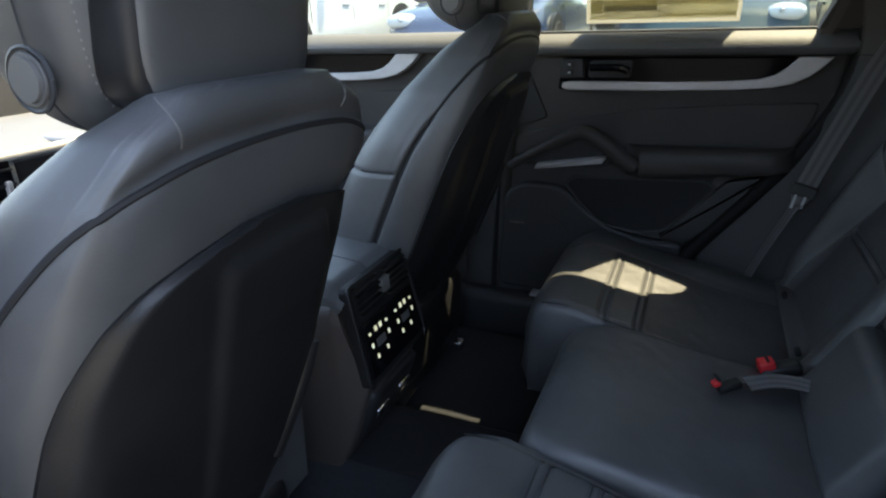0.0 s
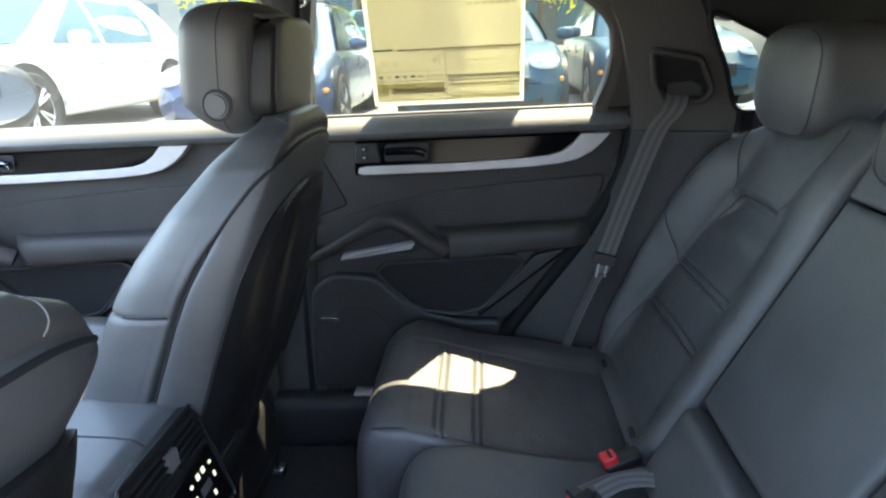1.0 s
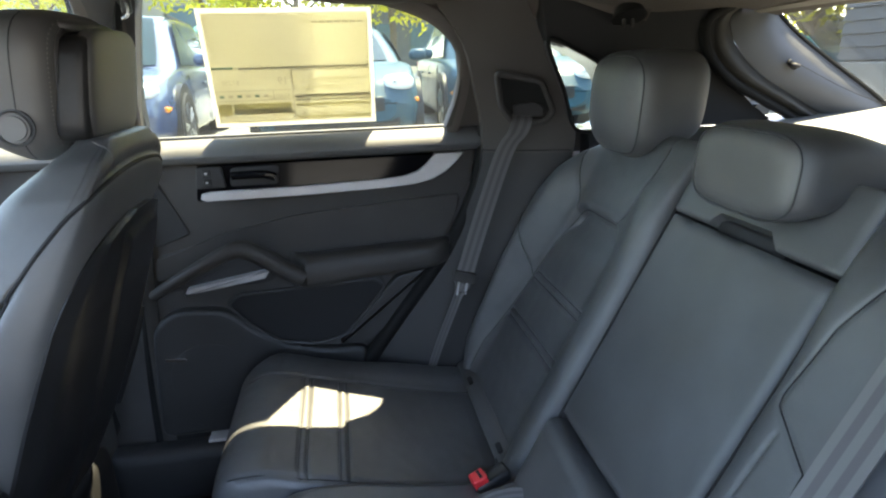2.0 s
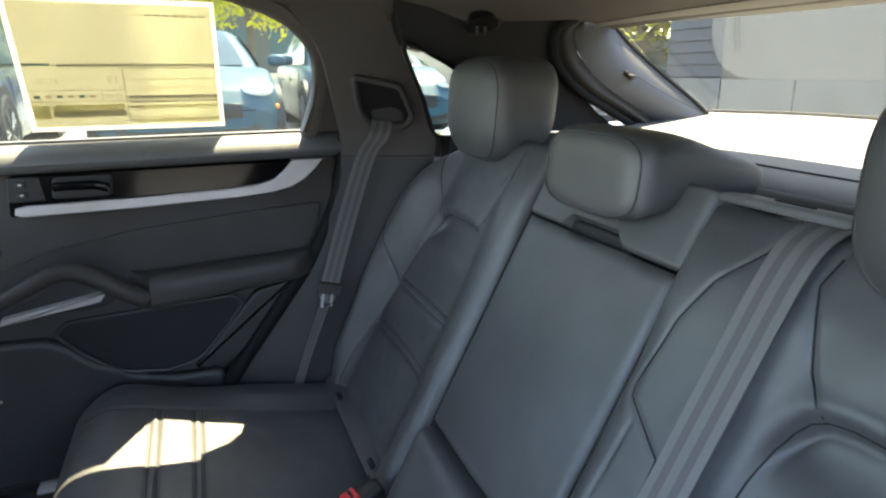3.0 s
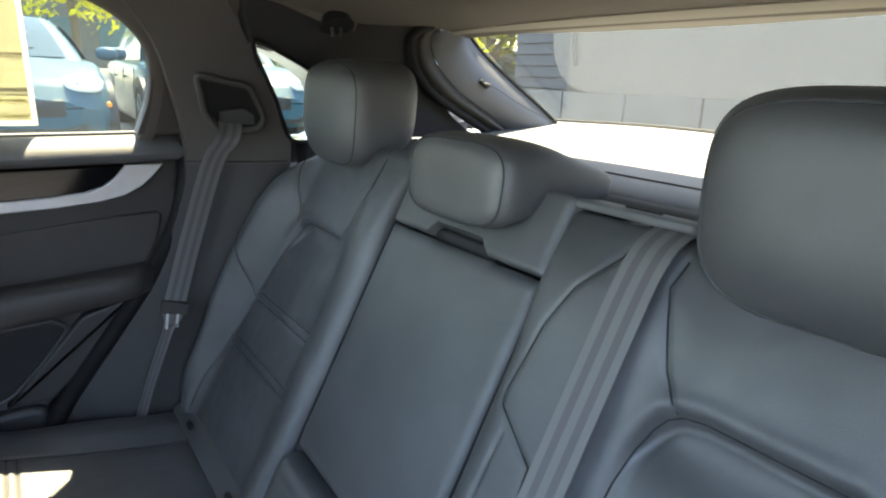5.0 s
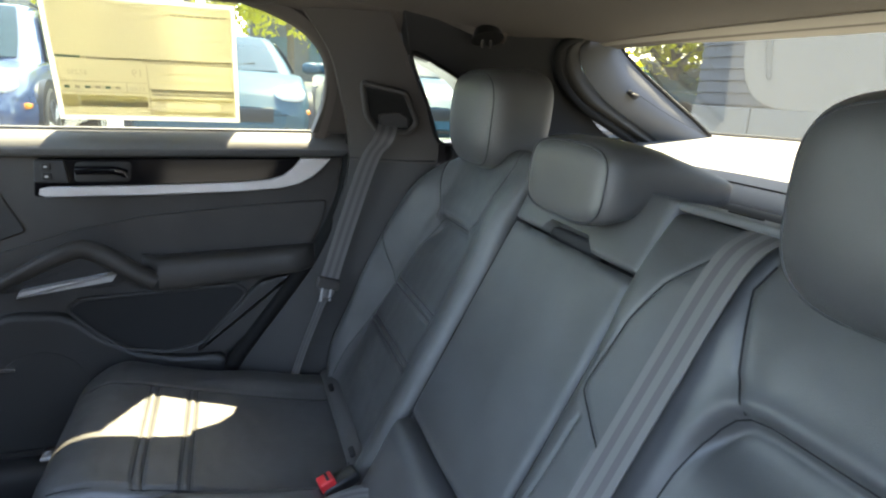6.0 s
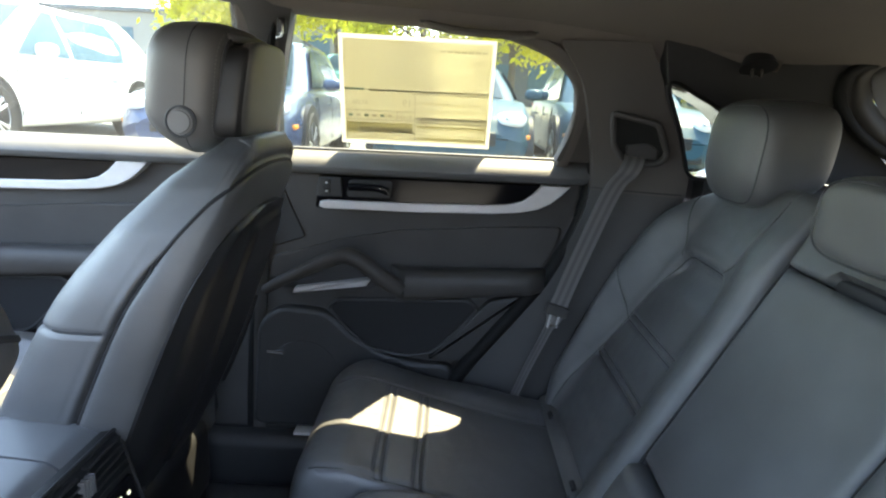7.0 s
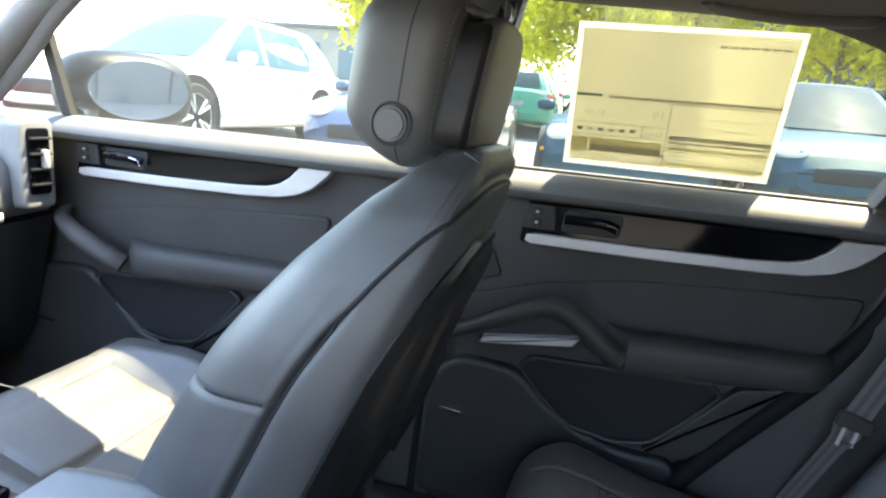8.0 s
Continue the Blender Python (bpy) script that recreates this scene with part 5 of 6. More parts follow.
    hr = part("headrest", roundish((-0.550, cy, hz + 0.008), (0.074, 0.142, 0.114), 3.8, 14, front_pad), LEATHER_B, t, "black leather headrest with a round side button", 60)
    part("rear_pad", roundish((-0.456, cy, 1.093), (0.019, 0.110, 0.087), 4.6, 14, lambda q: (q.x + 0.16 * (q.z - 1.09), q.y, q.z)), LEATHER_B, hr)
    part("rear_shell", roundish((-0.472, cy, 1.090), (0.030, 0.118, 0.082), 6, 8, lambda q: (q.x + 0.16 * (q.z - 1.088), q.y, q.z)), SHELL, hr, "dark shell between the pads")
    part("top_cap", roundish((-0.486, cy, 1.186), (0.034, 0.098, 0.010), 3.2, 8, lambda q: (q.x, q.y, q.z - 0.22 * (q.x + 0.478) - 0.35 * (q.y - cy) ** 2)), LEATHER_B, hr, "leather cap over the rear pad")
    knob = bmesh.new()
    bmesh.ops.create_cone(knob, cap_ends=True, segments=40, radius1=0.0225, radius2=0.0205, depth=0.008)
    bmesh.ops.bevel(knob, geom=[e for e in knob.edges if len(e.link_faces) == 2 and e.calc_face_angle(0) > 0.8], offset=0.003, segments=2, affect="EDGES")
    bmesh.ops.rotate(knob, cent=(0, 0, 0), matrix=Matrix.Rotation(radians(90), 3, "X"), verts=knob.verts)
    bmesh.ops.translate(knob, vec=(-0.545, cy - 0.140, 1.040), verts=knob.verts)
    kb = part("button", knob, KNOB, hr, "round satin adjusting button")
    ring = [(-0.545 + 0.0255 * math.cos(a), cy - 0.138, 1.040 + 0.0255 * math.sin(a)) for a in (2 * math.pi * k / 32 for k in range(33))]
    part("button_ring", tube(ring, 0.0022, 6), PIPING, kb)
    sm = []
    for k in range(25):
        z = lerp(0.99, 1.200, k / 24)
        dz = abs((z - hz - 0.008) / 0.114)
        yy = 0.142 * max(0, 1 - dz ** 3.8 - (0.015 / 0.074) ** 3.8) ** (1 / 3.8)
        sm.append(front_pad(Vector((-0.535, cy - yy, z))))
    part("seam", tube(sm, 0.0011, 6), PIPING, hr)
    edge_pts, dots = [], []
    for k in range(61):
        z = lerp(0.992, 1.192, k / 60)
        dz = abs((z - hz - 0.008) / 0.114)
        def side_pt(fx, proud):
            yy = 0.142 * max(0, 1 - dz ** 3.8 - fx ** 3.8) ** (1 / 3.8)
            return Vector(front_pad(Vector((-0.550 + 0.074 * fx, cy - yy - proud, z))))
        edge_pts.append(side_pt(0.86, 0.0))
        if k % 2:
            dots.append(tube([side_pt(0.775, 0.0001) - Vector((0, 0, 0.0011)), side_pt(0.775, 0.0001) + Vector((0, 0, 0.0011))], 0.0006, 5))
    part("edge_piping", tube(edge_pts, 0.0030, 6), PIPING, hr)
    tagged(part("stitching", merge(*dots), STITCH, hr, "pale stitches along the piping"), kind="stuff")
    for k in (-1, 1):
        part("post", tube([(-0.49, cy + 0.05 * k, 0.97), (-0.50, cy + 0.05 * k, 1.02)], 0.006, 8), CHROME, t)
    return t


seat_p = front_seat("black leather front passenger seat, leaning back slightly")
seat_d = copy_thing(seat_p, pose(-0.80 + 0.006, 0.365 - 0.880, -0.050))
tagged(seat_d, "black leather driver's seat seen from behind")
for o in seat_d.children:
    if o.name.startswith("headrest"):
        o.location += Vector((-0.008, -0.004, -0.011))


# ---------------------------------------------------------------- centre console
con = thing("centre_console", (-0.9, 0.0, 0.05), "centre console with rear air vents and touch panel", "console")
def con_ring(x, w, z0, z1, tilt=0.0, r=0.03):
    pts = fillet([(-w * 0.82, z0), (-w, z1 - 0.06), (-w * 0.9, z1), (w * 0.9, z1), (w, z1 - 0.06), (w * 0.82, z0)], r)
    return [(x - tilt * max(0.0, z - 0.31), y, z) for y, z in pts]
part("console_body", loft([con_ring(-1.6, 0.14, 0.06, 0.50), con_ring(-1.2, 0.15, 0.06, 0.45), con_ring(-0.97, 0.15, 0.06, 0.45), con_ring(-0.92, 0.152, 0.06, 0.480), con_ring(-0.80, 0.152, 0.06, 0.490), con_ring(-0.70, 0.150, 0.07, 0.500), con_ring(-0.665, 0.148, 0.13, 0.512), con_ring(-0.640, 0.142, 0.20, 0.520, 0.16), con_ring(-0.612, 0.134, 0.29, 0.522, 0.24)]), BROWN, con, "dark leather console side")
for s in (1, -1):
    lid = slab(lambda u, v, s=s: (lerp(-0.95, -0.641, u), s * lerp(0.0025, 0.136, v), 0.519 + 0.026 * math.sin(math.pi * lerp(0.14, 0.9, u)) ** 0.6 - 0.018 * smooth((u - 0.86) / 0.14) - 0.018 * smooth((v - 0.75) / 0.25)), 40, 16,
               lambda u, v, s=s: (lerp(-0.95, -0.655, u), s * lerp(0.004, 0.130, v), 0.48))
    part("armrest_lid", lid, LIDSKIN, con, "half of the padded armrest lid")
def face(y, d, z):
    """Rear face of the console: leaning towards the front at the top. d: out of the face."""
    t = (z - 0.33) / 0.21
    return (-0.602 - 0.045 * t + d, y, z)
rearp = prism(fillet([(-0.130, 0.318), (-0.119, 0.528), (0.119, 0.528), (0.130, 0.318)], 0.012), 0.008, -0.012, 0.004, face)
part("rear_bezel", rearp, SHELL, con, "dark bezel of the rear panel")
part("bezel_edge", tube([face(y, 0.008, z) for y, z in fillet([(-0.128, 0.320), (-0.117, 0.530), (0.117, 0.530), (0.128, 0.320)], 0.012)], 0.004, 6), SHELL, con)
part("touch_panel", prism(fillet([(-0.116, 0.335), (-0.110, 0.448), (0.110, 0.448), (0.116, 0.335)], 0.006), 0.012, -0.02, 0.002, face), GLOSS, con, "glossy black climate touch panel")
part("vent_back", prism([(-0.108, 0.462), (-0.104, 0.524), (0.104, 0.524), (0.108, 0.462)], 0.009, -0.02, 0, face), SEAM_SHADE, con)
for k in range(5):
    z = 0.466 + 0.0130 * k
    for a, b in ((-0.103, -0.012), (0.012, 0.103)):
        part("vent_slat", prism([(a, z), (a, z + 0.004), (b, z + 0.004), (b, z)], 0.020, 0.004, 0.001, face), SHELL, con)
for k in range(4):
    part("vent_wheel", rbox(face(-0.012 + 0.008 * k, 0.018, 0.497), (0.012, 0.005, 0.034), 0.002, 2), KNOB, con)
for sy in (-0.055, 0.055):
    for dy, z, w, h in ((-0.034, 0.424, 0.007, 0.005), (-0.010, 0.426, 0.009, 0.010), (0.009, 0.426, 0.009, 0.010), (0.034, 0.424, 0.007, 0.005),
                        (-0.034, 0.399, 0.006, 0.009), (0.034, 0.399, 0.006, 0.009), (-0.024, 0.372, 0.006, 0.009), (0.016, 0.372, 0.006, 0.009)):
        part("icon", prism([(sy + dy - w / 2, z - h / 2), (sy + dy - w / 2, z + h / 2), (sy + dy + w / 2, z + h / 2), (sy + dy + w / 2, z - h / 2)], 0.0135, 0.0115, 0, face), ICON, con)
    part("slider_mark", prism([(sy - 0.017, 0.388), (sy - 0.017, 0.404), (sy + 0.017, 0.404), (sy + 0.017, 0.388)], 0.0132, 0.0115, 0, face), KNOB, con)
part("socket_panel", rbox((-0.645, 0, 0.22), (0.05, 0.20, 0.15), 0.015, 3, (0, 20, 0)), SOFT_D, con, "dark lower panel with sockets")
for k in (-1, 1):
    part("socket_cap", rbox((-0.620, 0.05 * k, 0.215), (0.012, 0.05, 0.03), 0.005, 3, (0, 20, 0)), CHROME, con)
part("gear_panel", rbox((-1.30, 0, 0.465), (0.50, 0.22, 0.02), 0.008), GLOSS, con, "glossy black centre panel")


# ---------------------------------------------------------------- belts, sticker and small fittings
belt = thing("seat_belt", (0.30, 0.64, 0.35), "ribbed grey seat belt hanging from the rear pillar", "seat belt", "seat belts")
pts = spline([(0.352, 0.655, 0.992), (0.343, 0.628, 0.975), (0.328, 0.616, 0.950), (0.300, 0.630, 0.90), (0.250, 0.652, 0.74), (0.206, 0.668, 0.59), (0.184, 0.674, 0.52), (0.140, 0.685, 0.40), (0.110, 0.700, 0.30)], 40)
webbing("webbing", pts, [(lerp(0.93, 0.20, smooth((i - 23) / 6)), lerp(0.10, -0.96, smooth((i - 23) / 6)), 0.1) for i in range(40)], belt)
def pil(x, d, z):
    """On the rear pillar's trim: d out of it."""
    return (x, 0.668 - 0.33 * (x - 0.30) - 0.28 * (z - 1.0) - d, z)
frame_pts = fillet([(0.285, 1.085), (0.300, 1.008), (0.330, 0.972), (0.402, 0.972), (0.418, 0.995), (0.385, 1.065)], 0.012)
# flat black plate in place of a hollow: the outlet's shade as colour
part("mouth_shade", prism(frame_pts, 0.006, -0.02, 0.002, pil), RUBBER, belt, "black plate standing for the shaded inside of the belt outlet")
part("guide_bezel", tube([pil(x, 0.009, z) for x, z in frame_pts + frame_pts[:2]], 0.0075, 8), SOFT, belt, "dark rim round the belt outlet")
part("guide_flap", prism(fillet([(0.326, 1.012), (0.331, 0.984), (0.398, 0.982), (0.396, 1.006), (0.372, 1.020)], 0.006), 0.013, 0.0, 0.003, pil), SHELL, belt, "black flap the belt runs under")
part("tongue_grip", rbox((0.203, 0.660, 0.585), (0.060, 0.016, 0.030), 0.006, 3, (0, 16, 0)), SOFT, belt, "plastic belt tongue grip")
for k in (-1, 1):
    part("tongue_prong", tube([(0.199 + 0.011 * k, 0.656, 0.575), (0.193 + 0.011 * k, 0.655, 0.540)], 0.0034, 6), ALU, belt)
part("tongue_cross", tube([(0.183, 0.655, 0.546), (0.205, 0.655, 0.546)], 0.0022, 6), CHROME, belt)

belt2 = thing("seat_belt", (0.4, -0.33, 0.35), "ribbed grey seat belt over the seat back", "seat belt", "seat belts")
pts = [on_back(-0.322, 0.700, -0.016), on_back(-0.323, 0.678, 0.018), on_back(-0.325, 0.63, 0.042), on_back(-0.325, 0.5, 0.046), on_back(-0.325, 0.3, 0.047), on_back(-0.326, 0.12, 0.047), on_back(-0.328, 0.02, 0.045)]
webbing("webbing", spline(pts, 40), (0, 1, 0), belt2, 0.050)
part("belt_outlet", rbox(on_back(-0.325, 0.690, -0.016), (0.03, 0.085, 0.012), 0.004, 3, (0, 20, 0)), SHELL, belt2, "black belt outlet")


def buckle(at, yaw, label, stalk, red=1.0, body=1.0):
    b = thing("belt_buckle", at, label, "belt buckle", "belt buckles")
    x, y, z = at
    tn = (0, -18, yaw)
    part("buckle_body", rbox((x, y, z), (0.075 * body, 0.036 * body, 0.028 * body), 0.008 * body, 3, tn), SHELL, b, "black plastic buckle body")
    q = Matrix.Rotation(radians(yaw), 3, "Z") @ Vector((-0.026, 0, 0.004))
    part("release_button", rbox((x + q.x, y + q.y, z + 0.008 + q.z * 0), (0.030 * red, 0.029 * red, 0.024 * red), 0.004, 3, tn), RED, b, "red release button")
    part("button_slot", rbox((x + q.x - 0.0, y + q.y, z + 0.0195), (0.006, 0.022, 0.004), 0.001, 2, tn), SEAM_SHADE, b)
    webbing("stalk", spline(stalk, 14), (0, 1, 0.3), b, 0.03)
    return b


buckle((0.150, 0.178, 0.352), 12, "black belt buckle with a red button between the cushions", [(0.18, 0.185, 0.335), (0.21, 0.19, 0.325), (0.235, 0.195, 0.31)])
buckle((0.055, 0.055, 0.372), 28, "black belt buckle lying on the middle cushion", [(0.085, 0.07, 0.372), (0.13, 0.095, 0.375), (0.18, 0.10, 0.374), (0.235, 0.09, 0.366), (0.285, 0.085, 0.335)], 0.5, 0.58)
loopb = thing("belt_loop", (0.17, 0.08, 0.36), "loose end of grey belt webbing on the cushion", "belt webbing")
webbing("webbing", spline([(0.06, 0.085, 0.364), (0.12, 0.115, 0.366), (0.18, 0.130, 0.366), (0.215, 0.125, 0.362), (0.250, 0.10, 0.355), (0.285, 0.09, 0.335)], 24), (0.25, -0.8, 0.2), loopb, 0.030)

# paper on the rear door's glass: print on its outer side shows through mirrored
stk = thing("window_sticker", (-0.18, glass_y(0.978), 0.978), "cream paper price sheet stuck on the side window", "price sheet")
def paper(x, d, z):
    return (x, glass_y(z) - 0.004 - d, z)
part("sheet", prism([(-0.372, 0.980), (-0.370, 1.240), (0.009, 1.237), (0.009, 0.978)], 0.0008, 0.0, 0, paper), PAPER_E, stk, "white edged cream paper")
part("print_field", prism([(-0.362, 0.989), (-0.360, 1.230), (0.000, 1.228), (0.000, 0.988)], 0.0016, 0.0008, 0, paper), PAPER, stk)
def band(x0, x1, z0, z1, mat, name="printed_line"):
    part(name, prism([(x0, z0), (x0, z1), (x1, z1), (x1, z0)], 0.0024, 0.0016, 0, paper), mat, stk)
for b in ((-0.300, 0.000, 1.1105, 1.1155, INK), (-0.190, 0.000, 1.1065, 1.1085, INK), (-0.360, -0.312, 1.112, 1.117, TEAL), (-0.180, 0.000, 1.043, 1.051, INK), (-0.180, 0.000, 1.036, 1.040, INK),
          (-0.185, -0.183, 0.992, 1.104, INK), (-0.362, -0.187, 1.0625, 1.064, INK), (-0.362, -0.187, 1.040, 1.0415, INK), (-0.325, -0.190, 1.008, 1.034, INK_L), (-0.325, -0.190, 1.009, 1.021, INK),
          (-0.360, -0.330, 1.006, 1.034, INK_L), (-0.230, -0.228, 1.042, 1.063, INK), (-0.180, -0.004, 1.024, 1.030, INK_L), (-0.178, -0.004, 0.994, 1.000, INK_L)):
    band(*b)
for k in range(2):
    band(-0.165, -0.014 - 0.01 * (k % 2), 1.084 - 0.018 * k, 1.0855 - 0.018 * k, INK_L)
    band(-0.165, -0.014 - 0.01 * (k % 2), 1.020 - 0.016 * k, 1.0215 - 0.016 * k, INK_L)
for k in range(7):
    band(-0.125 + 0.017 * k, -0.113 + 0.017 * k, 1.207, 1.211, INK_M, "letter_bar")
for k in range(6):
    band(-0.352 + 0.020 * k, -0.342 + 0.020 * k, 1.048, 1.054, INK if k % 2 else TEAL, "printed_mark")
def lettering(words, x, z, size):
    cu = bpy.data.curves.new("words", "FONT")
    cu.body, cu.size, cu.align_x = words, size, "CENTER"
    tmp = bpy.data.objects.new("words", cu)
    me = bpy.data.meshes.new_from_object(tmp)
    bm = bmesh.new()
    bm.from_mesh(me)
    for v in bm.verts:
        v.co = Vector(paper(x - v.co.x, 0.0028, z + v.co.y))
    bpy.data.objects.remove(tmp)
    part("printed_words", bm, INK, stk)
lettering("19", -0.204, 1.076, 0.024)
lettering("$7,250", -0.322, 1.078, 0.014)
lettering("$3,400", -0.208, 1.046, 0.012)

hook = thing("coat_hook", (0.575, 0.585, 1.20), "round dark coat hook recess in the headliner", "coat hook")
bm = bmesh.new()
bmesh.ops.create_cone(bm, cap_ends=True, segments=28, radius1=0.038, radius2=0.028, depth=0.024)
bmesh.ops.rotate(bm, cent=(0, 0, 0), matrix=Matrix.Rotation(radians(-25), 3, "X"), verts=bm.verts)
bmesh.ops.translate(bm, vec=(0.565, 0.565, 1.205), verts=bm.verts)
part("recess", bm, SHELL, hook)
for k in (-1, 1):
    part("peg", rbox((0.560 + 0.010 * k, 0.555, 1.183), (0.006, 0.010, 0.018), 0.0025, 2), SOFT, hook)
hook2 = thing("coat_hook", (-0.497, 0.655, 1.235), "small dark coat hook on the centre pillar", "coat hook")
part("hook_base", rbox((-0.490, 0.650, 1.245), (0.02, 0.014, 0.035), 0.005), SHELL, hook2)
part("hook_wire", tube(spline([(-0.492, 0.646, 1.255), (-0.482, 0.628, 1.240), (-0.484, 0.626, 1.222), (-0.497, 0.635, 1.218)], 14), 0.003, 6), CHROME, hook2)
grab = thing("grab_handle", (0.0, 0.62, 1.27), "grey folding grab handle above the rear door", "grab handle")
gp = []
for k in range(22):
    t = k / 21
    x = lerp(-0.16, 0.085, t)
    y = rail_y(x) - 0.012
    gp.append((x, y - 0.028 * math.sin(math.pi * t) ** 0.5, roof_z(x, y) - 0.012 - 0.016 * math.sin(math.pi * t) ** 0.5))
part("grip", tube(gp, 0.010, 10, (1.2, 0.9)), TRIM, grab)
for k in (0, 21):
    part("mount", rbox(Vector(gp[k]) + Vector((0, 0.0, 0.012)), (0.035, 0.03, 0.03), 0.008), SHELL, grab)
for s in (1, -1):
    m = slab(lambda u, v, s=s: (lerp(-0.66, -0.30, u), s * lerp(0.205, 0.66, v), 0.020 + 0.003 * math.sin(u * 9) * math.sin(v * 7)), 16, 16, lambda u, v, s=s: (lerp(-0.66, -0.30, u), s * lerp(0.205, 0.66, v), 0.006))
    solo("floor_mat", m, CARPET, "black carpet mat in the rear footwell", "floor mat")

mir = thing("door_mirror", (-1.70, 0.90, 0.93), "dark door mirror outside the front window", "door mirror")
swing = lambda x, y, z: Vector((-1.64, 1.03, 0)) + Matrix.Rotation(radians(-20), 3, "Z") @ Vector((x + 0.10 * (z - 1.03), y, z))
part("mirror_housing", roundish((0, 0, 0), (0.105, 0.195, 0.118), 2.8, 12, lambda q: swing(q.x - 0.098, q.y + 0.01, q.z + 1.030)), SHELL, mir, "dark painted mirror housing")
mg = bmesh.new()
bmesh.ops.create_circle(mg, cap_ends=True, segments=40, radius=1)
for v in mg.verts:
    v.co = Vector((0.012, 0.148 * v.co.x, 0.084 * v.co.y))
ex = bmesh.ops.extrude_face_region(mg, geom=mg.faces[:])
for v in ex["geom"]:
    if isinstance(v, bmesh.types.BMVert):
        v.co.x -= 0.03
for v in mg.verts:
    v.co = swing(v.co.x, v.co.y, v.co.z + 1.037)
part("mirror_glass", mg, M("mirror", (0.85, 0.87, 0.88), 0.03, metal=1.0, var=0.01, rvar=0.0), mir, "oval mirror glass")
part("mirror_foot", tube([(-1.72, 0.885, 0.955), (-1.725, 0.95, 0.985)], 0.032, 10), PAINT, mir)


# ---------------------------------------------------------------- outside
ASPHALT = M("pale worn concrete", (0.25, 0.245, 0.23), 0.9, var=0.2, vscale=1.2, bump=0.6, bscale=60)
WALLP = M("pale wall panel", (0.25, 0.24, 0.22), 0.7, var=0.04, vscale=1.5, bump=0.2, bscale=40)
SIDING = M("grey siding", (0.10, 0.108, 0.12), 0.7, var=0.08, vscale=3)
BLOCK = M("concrete block", (0.21, 0.215, 0.21), 0.85, var=0.1, vscale=4, bump=0.5, bscale=60)
LEAF = M("spring leaves", (0.56, 0.54, 0.03), 0.6, var=0.3, vscale=1.5, trans=0.68)
BARK = M("grey brown bark", (0.13, 0.10, 0.075), 0.9, var=0.3, vscale=20, bump=0.8, bscale=60)
TYRE = M("tyre rubber", (0.02, 0.02, 0.02), 0.8, var=0.2)
RIM = M("silver alloy", (0.65, 0.65, 0.66), 0.3, metal=0.9, var=0.05)
LAMP = M("clear headlamp", (0.75, 0.77, 0.8), 0.1, var=0.05, coat=0.5)
AMBER = M("amber marker", (0.9, 0.28, 0.02), 0.3, var=0.03)
TAIL = M("red tail lamp", (0.55, 0.02, 0.03), 0.25, var=0.05)
CARGLASS_D = M("tinted car glass", (0.018, 0.040, 0.048), 0.08, var=0.1, spec=0.12)
# paler blue copy of the tinted glass: sky haze put into its colour
CARGLASS = M("car glass with sky haze", (0.08, 0.14, 0.18), 0.08, var=0.1, coat=0.0, spec=0.10)


def ground_z(x, y):
    return lerp(-0.45, lerp(0.40, 0.12, smooth((x + 6) / 4)), smooth((y - 1.6) / 3.2)) + 0.05 * max(0.0, min(y, 24.0) - 6.0)


gx = [-400, -120, -60] + [-40 + 2 * i for i in range(41)] + [60, 120, 400]
gy = [-400, -120, -60, -30, -12, -5, -2] + [0.5 * i for i in range(0, 30)] + [16, 20, 26, 34, 50, 80, 150, 400]
bm = bmesh.new()
gv = [[bm.verts.new((x, y, ground_z(x, y) + 0.01 * noise.noise((x * 0.4, y * 0.4, 0)))) for y in gy] for x in gx]
for i in range(len(gx) - 1):
    for j in range(len(gy) - 1):
        bm.faces.new((gv[i][j], gv[i + 1][j], gv[i + 1][j + 1], gv[i][j + 1]))
solo("ground", bm, ASPHALT, "pale sunlit asphalt of a car park", "car park ground", "structure")


def wheel(x, y, side, root):
    w = tagged(new("wheel"), "")
    w.parent = root
    w.location = (x, y, 0.37)
    prof = [(0.25, -0.115), (0.33, -0.125), (0.365, -0.10), (0.372, 0), (0.365, 0.10), (0.33, 0.125), (0.25, 0.115)]
    rings = []
    for k in range(29):
        a = 2 * math.pi * k / 28
        rings.append([Vector((r * math.cos(a), o, r * math.sin(a))) for r, o in prof])
    ty = new("tyre", mesh_of("tyre", loft(rings, False), TYRE))
    ty.parent = w
    rm = bmesh.new()
    for k in range(5):
        for d in (-0.16, 0.16):
            a = 2 * math.pi * k / 5 + d * 0.6
            a2 = 2 * math.pi * k / 5 + d
            b = tube([(0.05 * math.cos(a), 0.09 * side, 0.05 * math.sin(a)), (0.25 * math.cos(a2), 0.10 * side, 0.25 * math.sin(a2))], 0.022, 6)
            me = bpy.data.meshes.new("t")
            b.to_mesh(me)
            b.free()
            rm.from_mesh(me)
    ring = tube([(0.255 * math.cos(t), 0.10 * side, 0.255 * math.sin(t)) for t in (2 * math.pi * k / 28 for k in range(29))], 0.016, 6)
    rim = new("rim", mesh_of("rim", merge(rm, ring), RIM))
    rim.parent = w
    dk = bmesh.new()
    bmesh.ops.create_cone(dk, cap_ends=True, segments=28, radius1=0.25, radius2=0.25, depth=0.04)
    bmesh.ops.rotate(dk, cent=(0, 0, 0), matrix=Matrix.Rotation(radians(90), 3, "X"), verts=dk.verts)
    hub = new("brake_disc", mesh_of("brake_disc", dk, SHELL))
    hub.parent = w


